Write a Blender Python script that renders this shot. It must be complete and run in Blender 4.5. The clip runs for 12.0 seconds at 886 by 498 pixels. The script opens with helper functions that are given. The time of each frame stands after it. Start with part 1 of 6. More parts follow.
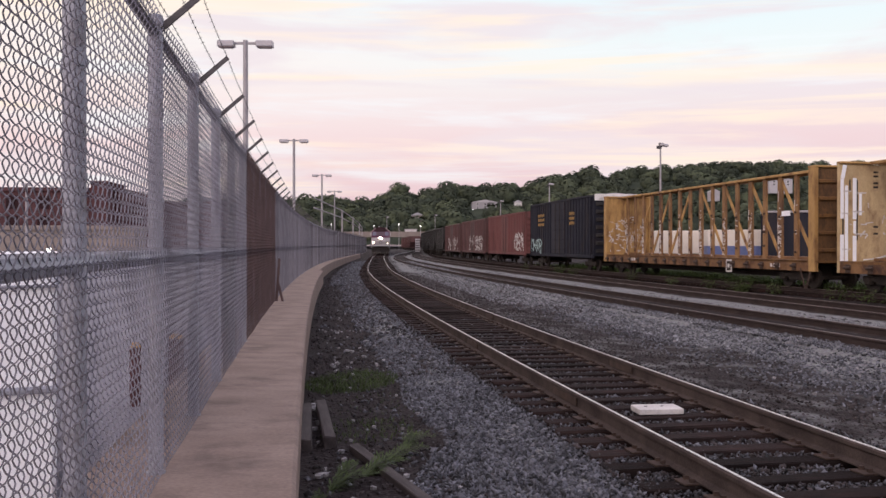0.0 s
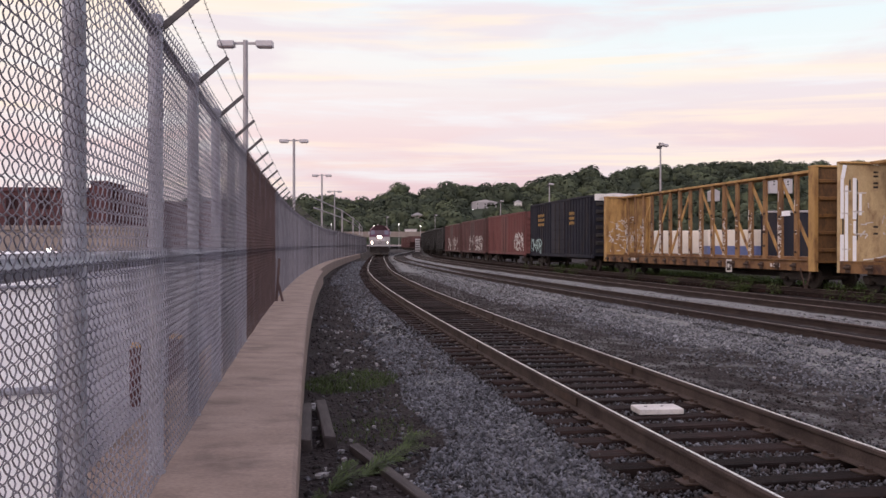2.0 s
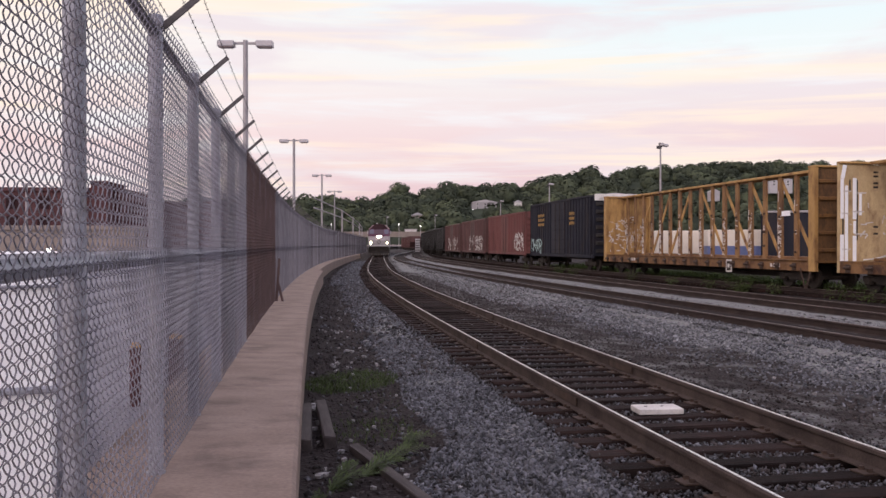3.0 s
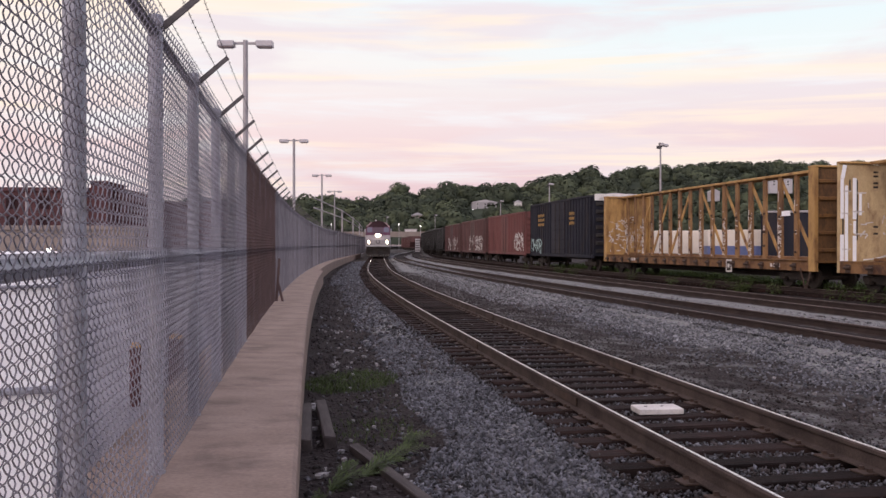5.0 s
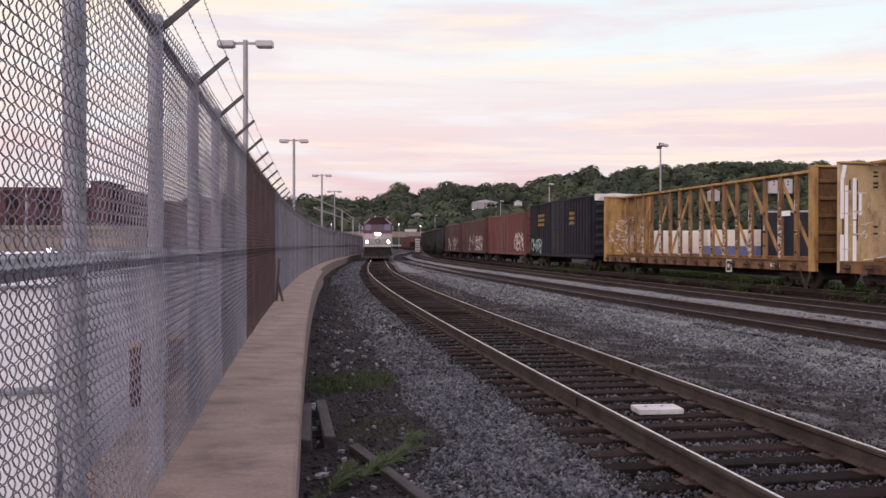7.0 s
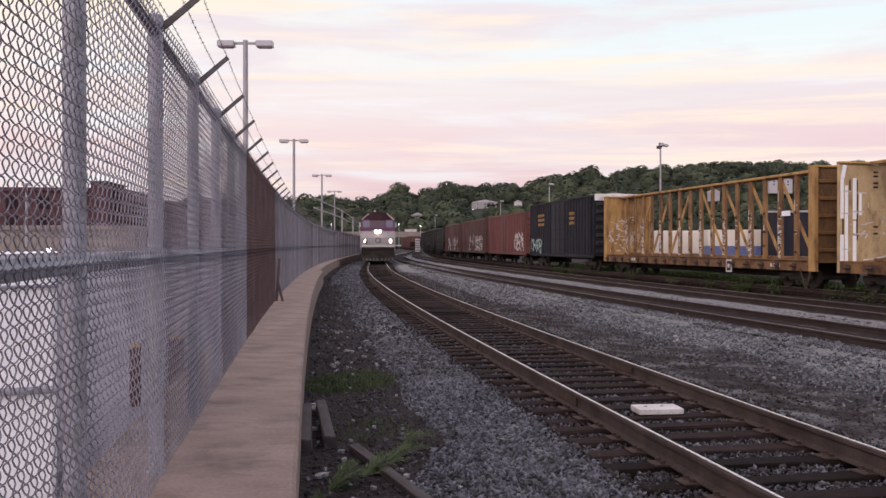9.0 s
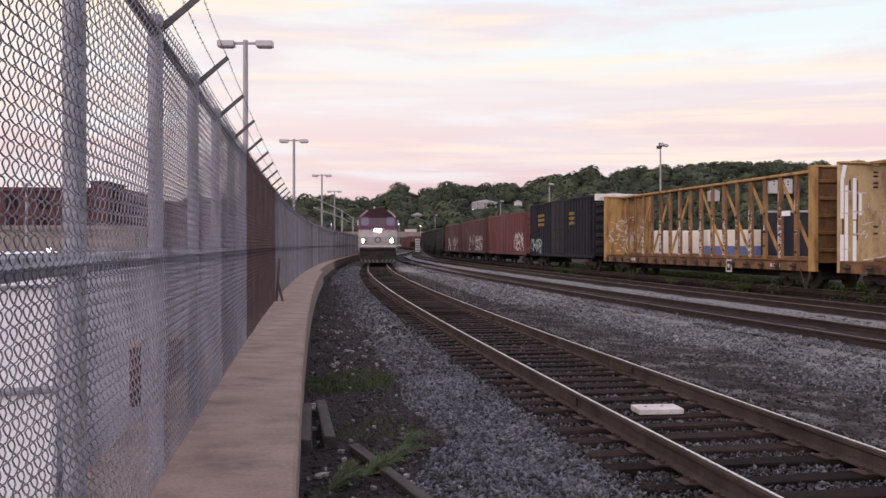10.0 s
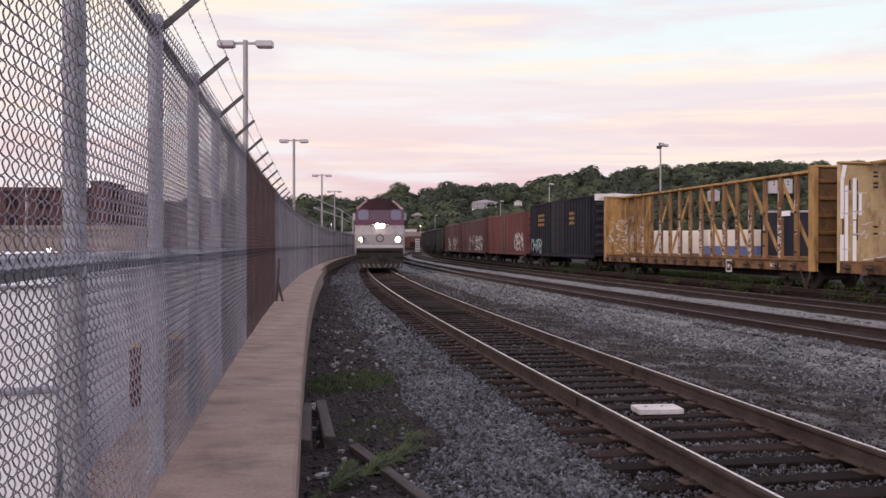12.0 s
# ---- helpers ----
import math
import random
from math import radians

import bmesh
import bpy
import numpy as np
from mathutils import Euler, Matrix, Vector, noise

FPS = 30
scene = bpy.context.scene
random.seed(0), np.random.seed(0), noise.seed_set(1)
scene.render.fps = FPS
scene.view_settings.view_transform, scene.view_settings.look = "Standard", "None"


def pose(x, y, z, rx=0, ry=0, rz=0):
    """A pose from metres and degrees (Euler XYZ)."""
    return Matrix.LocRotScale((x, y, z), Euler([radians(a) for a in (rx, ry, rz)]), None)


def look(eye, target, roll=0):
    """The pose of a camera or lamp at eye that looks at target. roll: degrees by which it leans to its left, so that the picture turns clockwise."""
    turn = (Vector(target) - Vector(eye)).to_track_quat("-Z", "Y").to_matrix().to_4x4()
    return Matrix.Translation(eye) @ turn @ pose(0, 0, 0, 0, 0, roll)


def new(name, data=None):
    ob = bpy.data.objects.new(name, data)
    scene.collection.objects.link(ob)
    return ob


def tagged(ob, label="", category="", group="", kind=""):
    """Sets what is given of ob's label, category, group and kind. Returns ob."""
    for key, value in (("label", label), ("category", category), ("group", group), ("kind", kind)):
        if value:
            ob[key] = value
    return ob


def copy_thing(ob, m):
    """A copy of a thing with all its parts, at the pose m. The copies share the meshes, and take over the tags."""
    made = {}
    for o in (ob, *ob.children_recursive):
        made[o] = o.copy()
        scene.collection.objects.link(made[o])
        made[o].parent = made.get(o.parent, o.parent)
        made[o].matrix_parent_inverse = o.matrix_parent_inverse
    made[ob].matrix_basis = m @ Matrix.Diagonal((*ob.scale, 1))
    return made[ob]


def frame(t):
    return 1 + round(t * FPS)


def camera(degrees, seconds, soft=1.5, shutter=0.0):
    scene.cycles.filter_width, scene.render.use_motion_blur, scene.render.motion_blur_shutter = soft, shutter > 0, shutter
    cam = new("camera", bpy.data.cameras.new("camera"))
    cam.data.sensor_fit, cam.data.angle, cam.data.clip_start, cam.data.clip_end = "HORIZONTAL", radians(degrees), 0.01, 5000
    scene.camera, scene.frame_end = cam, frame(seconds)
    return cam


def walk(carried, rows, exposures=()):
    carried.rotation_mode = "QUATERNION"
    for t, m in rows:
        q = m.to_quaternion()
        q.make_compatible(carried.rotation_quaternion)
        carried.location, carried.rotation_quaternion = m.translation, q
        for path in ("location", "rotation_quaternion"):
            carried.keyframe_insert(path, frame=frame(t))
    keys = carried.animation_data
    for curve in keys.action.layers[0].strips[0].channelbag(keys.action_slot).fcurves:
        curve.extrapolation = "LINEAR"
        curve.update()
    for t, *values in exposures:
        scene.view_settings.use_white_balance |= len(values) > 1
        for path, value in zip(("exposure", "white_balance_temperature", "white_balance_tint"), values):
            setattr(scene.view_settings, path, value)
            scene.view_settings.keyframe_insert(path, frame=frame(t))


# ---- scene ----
cam = camera(53.4, 12.0, soft=1.5)
EYE = (0.0, 0.0, 1.82)
STAND = pose(*EYE, 89.74, 0, 0)
walk(cam, [(0.0, STAND), (12.0, STAND)], exposures=[(0.0, 0.04, 6330, 14), (12.0, 0.04, 6330, 14)])

# ---- light: a bright dusk sky, hardly any direct sun ----
world = bpy.data.worlds.new("dusk_sky")
scene.world = world
world.use_nodes = True


def ramp_node(nt, fac, stops, mode="LINEAR"):
    r = nt.nodes.new("ShaderNodeValToRGB")
    r.color_ramp.interpolation = mode
    while len(r.color_ramp.elements) < len(stops):
        r.color_ramp.elements.new(0.5)
    for e, (p, c) in zip(r.color_ramp.elements, stops):
        e.position, e.color = p, (*c, 1)
    if fac is not None:
        nt.links.new(fac, r.inputs[0])
    return r


def mix_node(nt, fac, a, b, blend="MIX"):
    m = nt.nodes.new("ShaderNodeMix")
    m.data_type, m.blend_type = "RGBA", blend
    for i, v in ((0, fac), (6, a), (7, b)):
        if isinstance(v, (int, float)):
            m.inputs[i].default_value = v
        elif isinstance(v, tuple):
            m.inputs[i].default_value = (*v, 1)
        else:
            nt.links.new(v, m.inputs[i])
    return m.outputs[2]


def math_node(nt, op, a, b=0.0):
    m = nt.nodes.new("ShaderNodeMath")
    m.operation = op
    for i, v in ((0, a), (1, b)):
        if isinstance(v, (int, float)):
            m.inputs[i].default_value = v
        else:
            nt.links.new(v, m.inputs[i])
    return m.outputs[0]


def sky():
    nt = world.node_tree
    bg = nt.nodes["Background"]
    tc = nt.nodes.new("ShaderNodeTexCoord")
    sep = nt.nodes.new("ShaderNodeSeparateXYZ")
    nt.links.new(tc.outputs["Generated"], sep.inputs[0])
    z = sep.outputs[2]
    low = ramp_node(nt, z, [(0.0, (0.72, 0.51, 0.55)), (0.06, (0.77, 0.57, 0.60)), (0.115, (0.84, 0.65, 0.66)), (0.16, (0.85, 0.76, 0.75)),
                            (0.20, (0.85, 0.90, 0.87)), (0.27, (0.77, 0.91, 0.92)), (0.6, (0.75, 0.73, 0.97)), (1.0, (0.62, 0.60, 0.93))])

    def veil(scale, rise, seed, size, detail, lo, hi):
        """Long cloud bands, flattened towards the horizon and tilted a little."""
        flat = nt.nodes.new("ShaderNodeMapping")
        flat.inputs["Scale"].default_value = (1.0, 1.0, scale)
        flat.inputs["Rotation"].default_value = (0.0, rise, 0.0)
        flat.inputs["Location"].default_value = (seed, seed * 0.7, seed * 0.3)
        nt.links.new(tc.outputs["Generated"], flat.inputs[0])
        n = nt.nodes.new("ShaderNodeTexNoise")
        n.inputs["Scale"].default_value, n.inputs["Detail"].default_value = size, detail
        n.inputs["Roughness"].default_value, n.inputs["Distortion"].default_value = 0.55, 0.4
        nt.links.new(flat.outputs[0], n.inputs[0])
        return ramp_node(nt, n.outputs[0], [(lo, (0, 0, 0)), (hi, (1, 1, 1))], "EASE").outputs[0]

    warm = math_node(nt, "MULTIPLY", math_node(nt, "SUBTRACT", 0.25, sep.outputs[0]), 1.0)
    warm = math_node(nt, "MINIMUM", math_node(nt, "MAXIMUM", warm, 0.0), 0.75)
    high = ramp_node(nt, z, [(0.04, (0, 0, 0)), (0.19, (1, 1, 1))]).outputs[0]
    warm = math_node(nt, "MULTIPLY", warm, high)
    c = mix_node(nt, warm, low.outputs[0], (1.02, 0.85, 0.77))
    c = mix_node(nt, math_node(nt, "MULTIPLY", veil(7.0, -0.05, 0.4, 2.4, 6.0, 0.46, 0.60), 0.80), c, (0.84, 0.74, 0.75))
    c = mix_node(nt, math_node(nt, "MULTIPLY", veil(16.0, -0.06, 2.1, 1.9, 5.0, 0.53, 0.67), 0.72), c, (1.04, 0.87, 0.68))
    c = mix_node(nt, math_node(nt, "MULTIPLY", veil(12.0, -0.07, 5.3, 2.6, 7.0, 0.54, 0.70), 0.6), c, (0.90, 0.95, 0.95))
    # clear air behind the clouds
    air = nt.nodes.new("ShaderNodeTexSky")
    air.sky_type, air.sun_disc = "NISHITA", False
    air.sun_elevation, air.sun_rotation = radians(2.0), radians(210)
    faint = mix_node(nt, 1.0, air.outputs[0], (0.02, 0.02, 0.02), "MULTIPLY")
    nt.links.new(mix_node(nt, 1.0, c, faint, "ADD"), bg.inputs[0])
    bg.inputs[1].default_value = 1.0


sky()
sun = new("sun", bpy.data.lights.new("sun", "SUN"))
sun.data.energy, sun.data.angle, sun.data.color = 1.0, radians(40), (1.0, 0.84, 0.78)
sun.matrix_world = look((-28, -50, 22), (0, 0, 0))

# ---- materials ----


def material(name, dark, light, scale=3.0, fine=60.0, rough=0.8, metal=0.0, bump=0.15, bump_size=0.01, stain=None, stain_scale=0.7,
             stain_cut=(0.52, 0.70), vary=0.0, island=False, coords="Object", streak=None, spec=0.5):
    m = bpy.data.materials.new(name)
    m.use_nodes = True
    nt = m.node_tree
    b = nt.nodes["Principled BSDF"]
    tc = nt.nodes.new("ShaderNodeTexCoord")
    src = tc.outputs[coords]
    if streak:
        mp = nt.nodes.new("ShaderNodeMapping")
        mp.inputs["Scale"].default_value = streak
        nt.links.new(src, mp.inputs[0])
        src = mp.outputs[0]
    big = nt.nodes.new("ShaderNodeTexNoise")
    big.inputs["Scale"].default_value, big.inputs["Detail"].default_value = scale, 6.0
    small = nt.nodes.new("ShaderNodeTexNoise")
    small.inputs["Scale"].default_value, small.inputs["Detail"].default_value = fine, 3.0
    nt.links.new(src, big.inputs[0])
    nt.links.new(src, small.inputs[0])
    both = math_node(nt, "ADD", math_node(nt, "MULTIPLY", big.outputs[0], 0.6), math_node(nt, "MULTIPLY", small.outputs[0], 0.4))
    col = ramp_node(nt, both, [(0.36, dark), (0.64, light)]).outputs[0]
    if stain:
        sn = nt.nodes.new("ShaderNodeTexNoise")
        sn.inputs["Scale"].default_value, sn.inputs["Detail"].default_value, sn.inputs["Roughness"].default_value = stain_scale, 8.0, 0.65
        nt.links.new(src, sn.inputs[0])
        cut = ramp_node(nt, sn.outputs[0], [(stain_cut[0], (0, 0, 0)), (stain_cut[1], (1, 1, 1))])
        col = mix_node(nt, cut.outputs[0], col, stain)
    if vary:
        if island:
            rnd = nt.nodes.new("ShaderNodeNewGeometry").outputs["Random Per Island"]
        else:
            rnd = nt.nodes.new("ShaderNodeObjectInfo").outputs["Random"]
        h = nt.nodes.new("ShaderNodeHueSaturation")
        nt.links.new(col, h.inputs["Color"])
        nt.links.new(math_node(nt, "ADD", math_node(nt, "MULTIPLY", rnd, 2 * vary), 1 - vary), h.inputs["Value"])
        col = h.outputs[0]
    nt.links.new(col, b.inputs["Base Color"])
    b.inputs["Metallic"].default_value = metal
    b.inputs["Specular IOR Level"].default_value = spec
    nt.links.new(math_node(nt, "ADD", math_node(nt, "MULTIPLY", small.outputs[0], 0.25), rough - 0.12), b.inputs["Roughness"])
    if bump:
        bp = nt.nodes.new("ShaderNodeBump")
        bp.inputs["Strength"].default_value, bp.inputs["Distance"].default_value = bump, bump_size
        nt.links.new(both, bp.inputs["Height"])
        nt.links.new(bp.outputs[0], b.inputs["Normal"])
    return m


def woods_material():
    m = bpy.data.materials.new("far_foliage")
    m.use_nodes = True
    nt = m.node_tree
    b = nt.nodes["Principled BSDF"]
    at = nt.nodes.new("ShaderNodeAttribute")
    at.attribute_name = "tone"
    tc = nt.nodes.new("ShaderNodeTexCoord")
    big = nt.nodes.new("ShaderNodeTexNoise")
    big.inputs["Scale"].default_value, big.inputs["Detail"].default_value = 0.16, 4.0
    nt.links.new(tc.outputs["Object"], big.inputs[0])
    tone = math_node(nt, "ADD", math_node(nt, "MULTIPLY", at.outputs["Fac"], 0.85), math_node(nt, "MULTIPLY", math_node(nt, "SUBTRACT", big.outputs[0], 0.5), 1.1))
    leaf = nt.nodes.new("ShaderNodeNewGeometry").outputs["Random Per Island"]
    tone = math_node(nt, "ADD", tone, math_node(nt, "MULTIPLY", leaf, 0.09))
    col = ramp_node(nt, tone, [(0.0, (0.030, 0.038, 0.029)), (0.45, (0.066, 0.080, 0.056)), (0.95, (0.122, 0.145, 0.086))])
    nt.links.new(col.outputs[0], b.inputs["Base Color"])
    b.inputs["Roughness"].default_value = 0.95
    b.inputs["Specular IOR Level"].default_value = 0.1
    return m


def glowing(name, colour, strength):
    m = bpy.data.materials.new(name)
    m.use_nodes = True
    b = m.node_tree.nodes["Principled BSDF"]
    b.inputs["Base Color"].default_value = (*colour, 1)
    b.inputs["Emission Color"].default_value = (*colour, 1)
    b.inputs["Emission Strength"].default_value = strength
    return m


def glass(name, tint, rough=0.05, spec=0.9):
    m = bpy.data.materials.new(name)
    m.use_nodes = True
    b = m.node_tree.nodes["Principled BSDF"]
    b.inputs["Base Color"].default_value = (*tint, 1)
    b.inputs["Roughness"].default_value = rough
    b.inputs["Specular IOR Level"].default_value = spec
    return m


STEEL = material("galvanised_steel", (0.26, 0.268, 0.32), (0.39, 0.40, 0.455), 4, 90, 0.55, 0.35, 0.1, 0.002, stain=(0.13, 0.12, 0.12), stain_scale=6)
WIRE = material("galvanised_wire", (0.150, 0.143, 0.172), (0.27, 0.26, 0.302), 3, 60, 0.7, 0.0, 0.0, vary=0.28)
WIRE_RUST = material("rusted_wire", (0.050, 0.029, 0.029), (0.098, 0.057, 0.055), 3, 60, 0.8, 0.0, 0.0)
ARM = material("weathered_arm", (0.06, 0.055, 0.06), (0.13, 0.12, 0.13), 6, 70, 0.6, 0.4, 0.1, 0.002)
CONCRETE = material("kerb_concrete", (0.18, 0.129, 0.108), (0.315, 0.236, 0.200), 1.8, 38, 0.88, 0, 0.6, 0.012, stain=(0.088, 0.060, 0.055), stain_scale=2.2, stain_cut=(0.51, 0.80), streak=(0.9, 1.3, 1.0))
PALE = material("grey_deck", (0.145, 0.141, 0.170), (0.22, 0.215, 0.252), 0.35, 30, 0.8, 0, 0.1, 0.004, stain=(0.105, 0.10, 0.115), stain_scale=0.5)
ENAMEL = material("white_enamel", (0.90, 0.91, 0.96), (0.94, 0.95, 0.985), 1.2, 30, 0.5, 0, 0.05, 0.003, stain=(0.84, 0.84, 0.90), stain_scale=0.9)
STONE = material("ballast_stone", (0.036, 0.037, 0.046), (0.142, 0.143, 0.163), 8, 90, 0.8, 0, 0.3, 0.005, vary=0.86, island=True)
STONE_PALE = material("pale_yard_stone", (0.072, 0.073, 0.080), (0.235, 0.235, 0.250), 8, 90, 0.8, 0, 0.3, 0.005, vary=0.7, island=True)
RAIL_SIDE = material("rusty_rail_side", (0.046, 0.036, 0.034), (0.098, 0.075, 0.068), 3, 60, 0.9, 0.0, 0.15, 0.003, spec=0.08)
RAIL_RUST = material("brown_rail_side", (0.022, 0.015, 0.0142), (0.052, 0.036, 0.033), 3, 60, 0.8, 0.0, 0.15, 0.003, spec=0.25)
RAIL_TOP = material("polished_rail_head", (0.66, 0.61, 0.62), (0.84, 0.79, 0.79), 1.5, 40, 0.28, 1.0, 0.0)
RAIL_DULL = material("dull_rail_head", (0.19, 0.142, 0.132), (0.30, 0.235, 0.22), 1.5, 40, 0.45, 0.5, 0.0)
TIE = material("creosoted_timber", (0.011, 0.008, 0.008), (0.034, 0.022, 0.020), 2.5, 45, 0.9, 0, 0.6, 0.012, vary=0.5, streak=(1, 9, 6), stain=(0.055, 0.025, 0.022), stain_scale=0.9, stain_cut=(0.57, 0.74), spec=0.12)
PLATE = material("rusty_plate", (0.038, 0.024, 0.019), (0.088, 0.055, 0.043), 8, 70, 0.8, 0.2, 0.2, 0.004)
PLANK = material("grey_timber", (0.034, 0.027, 0.027), (0.086, 0.069, 0.068), 2.5, 45, 0.85, 0, 0.4, 0.008, streak=(8, 1, 6))
WHITE = material("white_paint", (0.66, 0.64, 0.64), (0.82, 0.80, 0.80), 3, 60, 0.6, 0, 0.1, 0.003, stain=(0.38, 0.35, 0.33), stain_scale=2.5)
CREAM = material("cream_trailer_skin", (0.80, 0.72, 0.63), (0.88, 0.81, 0.73), 1.5, 40, 0.5, 0, 0.05, 0.003, stain=(0.62, 0.55, 0.48), stain_scale=1.2, stain_cut=(0.55, 0.8))
LEAF = material("weed_leaf", (0.030, 0.054, 0.010), (0.070, 0.104, 0.022), 9, 60, 0.7, 0, 0.0, vary=0.4, island=True)
BUSH = material("bush_leaf", (0.042, 0.066, 0.020), (0.095, 0.135, 0.042), 9, 60, 0.8, 0, 0.0, vary=0.5, island=True, spec=0.15)
CROWN = woods_material()
HILL = material("hill_floor", (0.026, 0.034, 0.022), (0.052, 0.064, 0.042), 0.05, 0.8, 0.95, 0, 0.0, spec=0.1)
YELLOW = material("faded_yellow_paint", (0.35, 0.198, 0.066), (0.51, 0.315, 0.115), 1.2, 30, 0.65, 0, 0.15, 0.004, stain=(0.14, 0.062, 0.026), stain_scale=2.2, stain_cut=(0.46, 0.68), streak=(1, 1, 0.35))
YELLOW_PALE = material("chalky_yellow_paint", (0.36, 0.25, 0.125), (0.56, 0.42, 0.235), 1.8, 30, 0.7, 0, 0.15, 0.004, stain=(0.22, 0.13, 0.07), stain_scale=2.6, stain_cut=(0.50, 0.72), streak=(1, 1, 0.5))
DOORBLUE = material("faded_blue_door", (0.020, 0.020, 0.029), (0.040, 0.040, 0.052), 0.9, 30, 0.7, 0, 0.1, 0.004, stain=(0.05, 0.04, 0.04), stain_scale=1.5, streak=(1, 1, 0.3), spec=0.2)
YELLOW_POST = material("rust_stained_yellow", (0.15, 0.075, 0.032), (0.34, 0.195, 0.080), 1.6, 30, 0.7, 0, 0.15, 0.004, stain=(0.075, 0.032, 0.018), stain_scale=1.8, stain_cut=(0.48, 0.70), streak=(1, 1, 0.4))
LETTER = material("faded_yellow_lettering", (0.30, 0.17, 0.05), (0.46, 0.28, 0.09), 5, 40, 0.8, 0, 0.0)
END_RUST = material("rust_eaten_panel", (0.075, 0.036, 0.015), (0.20, 0.108, 0.042), 1.4, 30, 0.8, 0, 0.2, 0.004, stain=(0.022, 0.012, 0.009), stain_scale=1.4, streak=(1, 1, 0.4))
SILL_RUST = material("rusty_sill_paint", (0.105, 0.046, 0.020), (0.27, 0.145, 0.060), 1.3, 30, 0.75, 0, 0.2, 0.004, stain=(0.06, 0.026, 0.016), stain_scale=2.4, stain_cut=(0.46, 0.66))
YELLOW_DIRT = material("rusty_yellow_paint", (0.10, 0.048, 0.018), (0.25, 0.125, 0.035), 1.5, 30, 0.75, 0, 0.2, 0.004, stain=(0.05, 0.026, 0.016), stain_scale=2)
NAVY = material("dark_blue_paint", (0.011, 0.012, 0.020), (0.025, 0.026, 0.039), 0.8, 30, 0.7, 0, 0.1, 0.004, stain=(0.04, 0.032, 0.032), stain_scale=1.2, streak=(1, 1, 0.3), spec=0.2)
RED = material("faded_red_paint", (0.115, 0.036, 0.036), (0.195, 0.072, 0.068), 0.7, 30, 0.7, 0, 0.1, 0.004, stain=(0.09, 0.035, 0.03), stain_scale=1.0, streak=(1, 1, 0.3))
RUSTRED = material("brown_red_paint", (0.072, 0.030, 0.031), (0.135, 0.062, 0.060), 0.7, 30, 0.7, 0, 0.1, 0.004, stain=(0.06, 0.03, 0.028), stain_scale=1.0, streak=(1, 1, 0.3))
BLACK = material("black_car_paint", (0.013, 0.012, 0.013), (0.032, 0.028, 0.028), 0.8, 30, 0.65, 0, 0.1, 0.004)
UNDER = material("dirty_running_gear", (0.016, 0.013, 0.012), (0.045, 0.034, 0.028), 2, 40, 0.85, 0.1, 0.2, 0.005)
PALEPAINT = material("spray_paint_white", (0.50, 0.465, 0.455), (0.72, 0.68, 0.66), 4, 50, 0.7, 0, 0.0)
TEAL = material("spray_paint_teal", (0.30, 0.42, 0.42), (0.46, 0.60, 0.58), 4, 50, 0.7, 0, 0.0)
PURPLE = material("purple_paint", (0.085, 0.028, 0.056), (0.135, 0.050, 0.088), 1, 30, 0.6, 0, 0.0, spec=0.25)
ROOFDARK = material("sooty_roof", (0.024, 0.012, 0.014), (0.050, 0.026, 0.030), 1, 30, 0.85, 0, 0.1, 0.003, spec=0.12)
SILVER = material("silver_body", (0.42, 0.40, 0.42), (0.55, 0.53, 0.55), 1, 30, 0.5, 0.2, 0.0, stain=(0.30, 0.28, 0.28), stain_scale=1.0)
LOCO_WHITE = material("loco_white", (0.27, 0.245, 0.25), (0.40, 0.37, 0.375), 1.5, 30, 0.5, 0, 0.0, stain=(0.19, 0.165, 0.165), stain_scale=1.5)
DARKGLASS = glass("window_glass", (0.03, 0.035, 0.045))
CABGLASS = glass("windscreen_glass", (0.15, 0.145, 0.19), 0.2, 0.35)
# pale tone for the sky's sheen on the locomotive's roof shoulders
CORNER_SHEEN = material("roof_corner_sheen", (0.22, 0.145, 0.155), (0.34, 0.24, 0.25), 1, 30, 0.5, 0, 0.0)
CABPAINT = material("cab_purple_grey", (0.055, 0.030, 0.042), (0.10, 0.060, 0.080), 1, 30, 0.5, 0, 0.0)
STAINED = material("faint_stripe", (0.10, 0.09, 0.085), (0.18, 0.16, 0.15), 4, 50, 0.8, 0, 0.0)
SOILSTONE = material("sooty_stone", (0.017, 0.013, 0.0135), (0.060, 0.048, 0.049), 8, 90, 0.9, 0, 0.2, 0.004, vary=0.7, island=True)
LAMP = glowing("headlight_glow", (1.0, 0.80, 0.60), 60.0)
DITCH = glowing("ditch_light_glow", (1.0, 0.74, 0.48), 400.0)
LAMP_BLACK = material("matt_black_lamp_lining", (0.004, 0.004, 0.004), (0.008, 0.008, 0.008), 6, 60, 1.0, 0, 0.0, spec=0.02)
YARDGLOW = glowing("small_lamp_glow", (1.0, 0.95, 0.9), 6.0)
LAMPHEAD = material("lamp_housing", (0.42, 0.40, 0.43), (0.56, 0.54, 0.57), 3, 60, 0.5, 0.1, 0.0)
LENS = material("lamp_lens", (0.30, 0.24, 0.22), (0.42, 0.34, 0.31), 5, 60, 0.3, 0, 0.0)
POLE = material("pole_paint", (0.30, 0.28, 0.30), (0.42, 0.40, 0.42), 2, 60, 0.55, 0.2, 0.0)
BRICK = material("red_brick", (0.070, 0.028, 0.034), (0.118, 0.050, 0.054), 1.2, 14, 0.85, 0, 0.1, 0.004)
TAN = material("tan_wall", (0.235, 0.195, 0.175), (0.32, 0.27, 0.245), 0.5, 14, 0.85, 0, 0.1, 0.004)
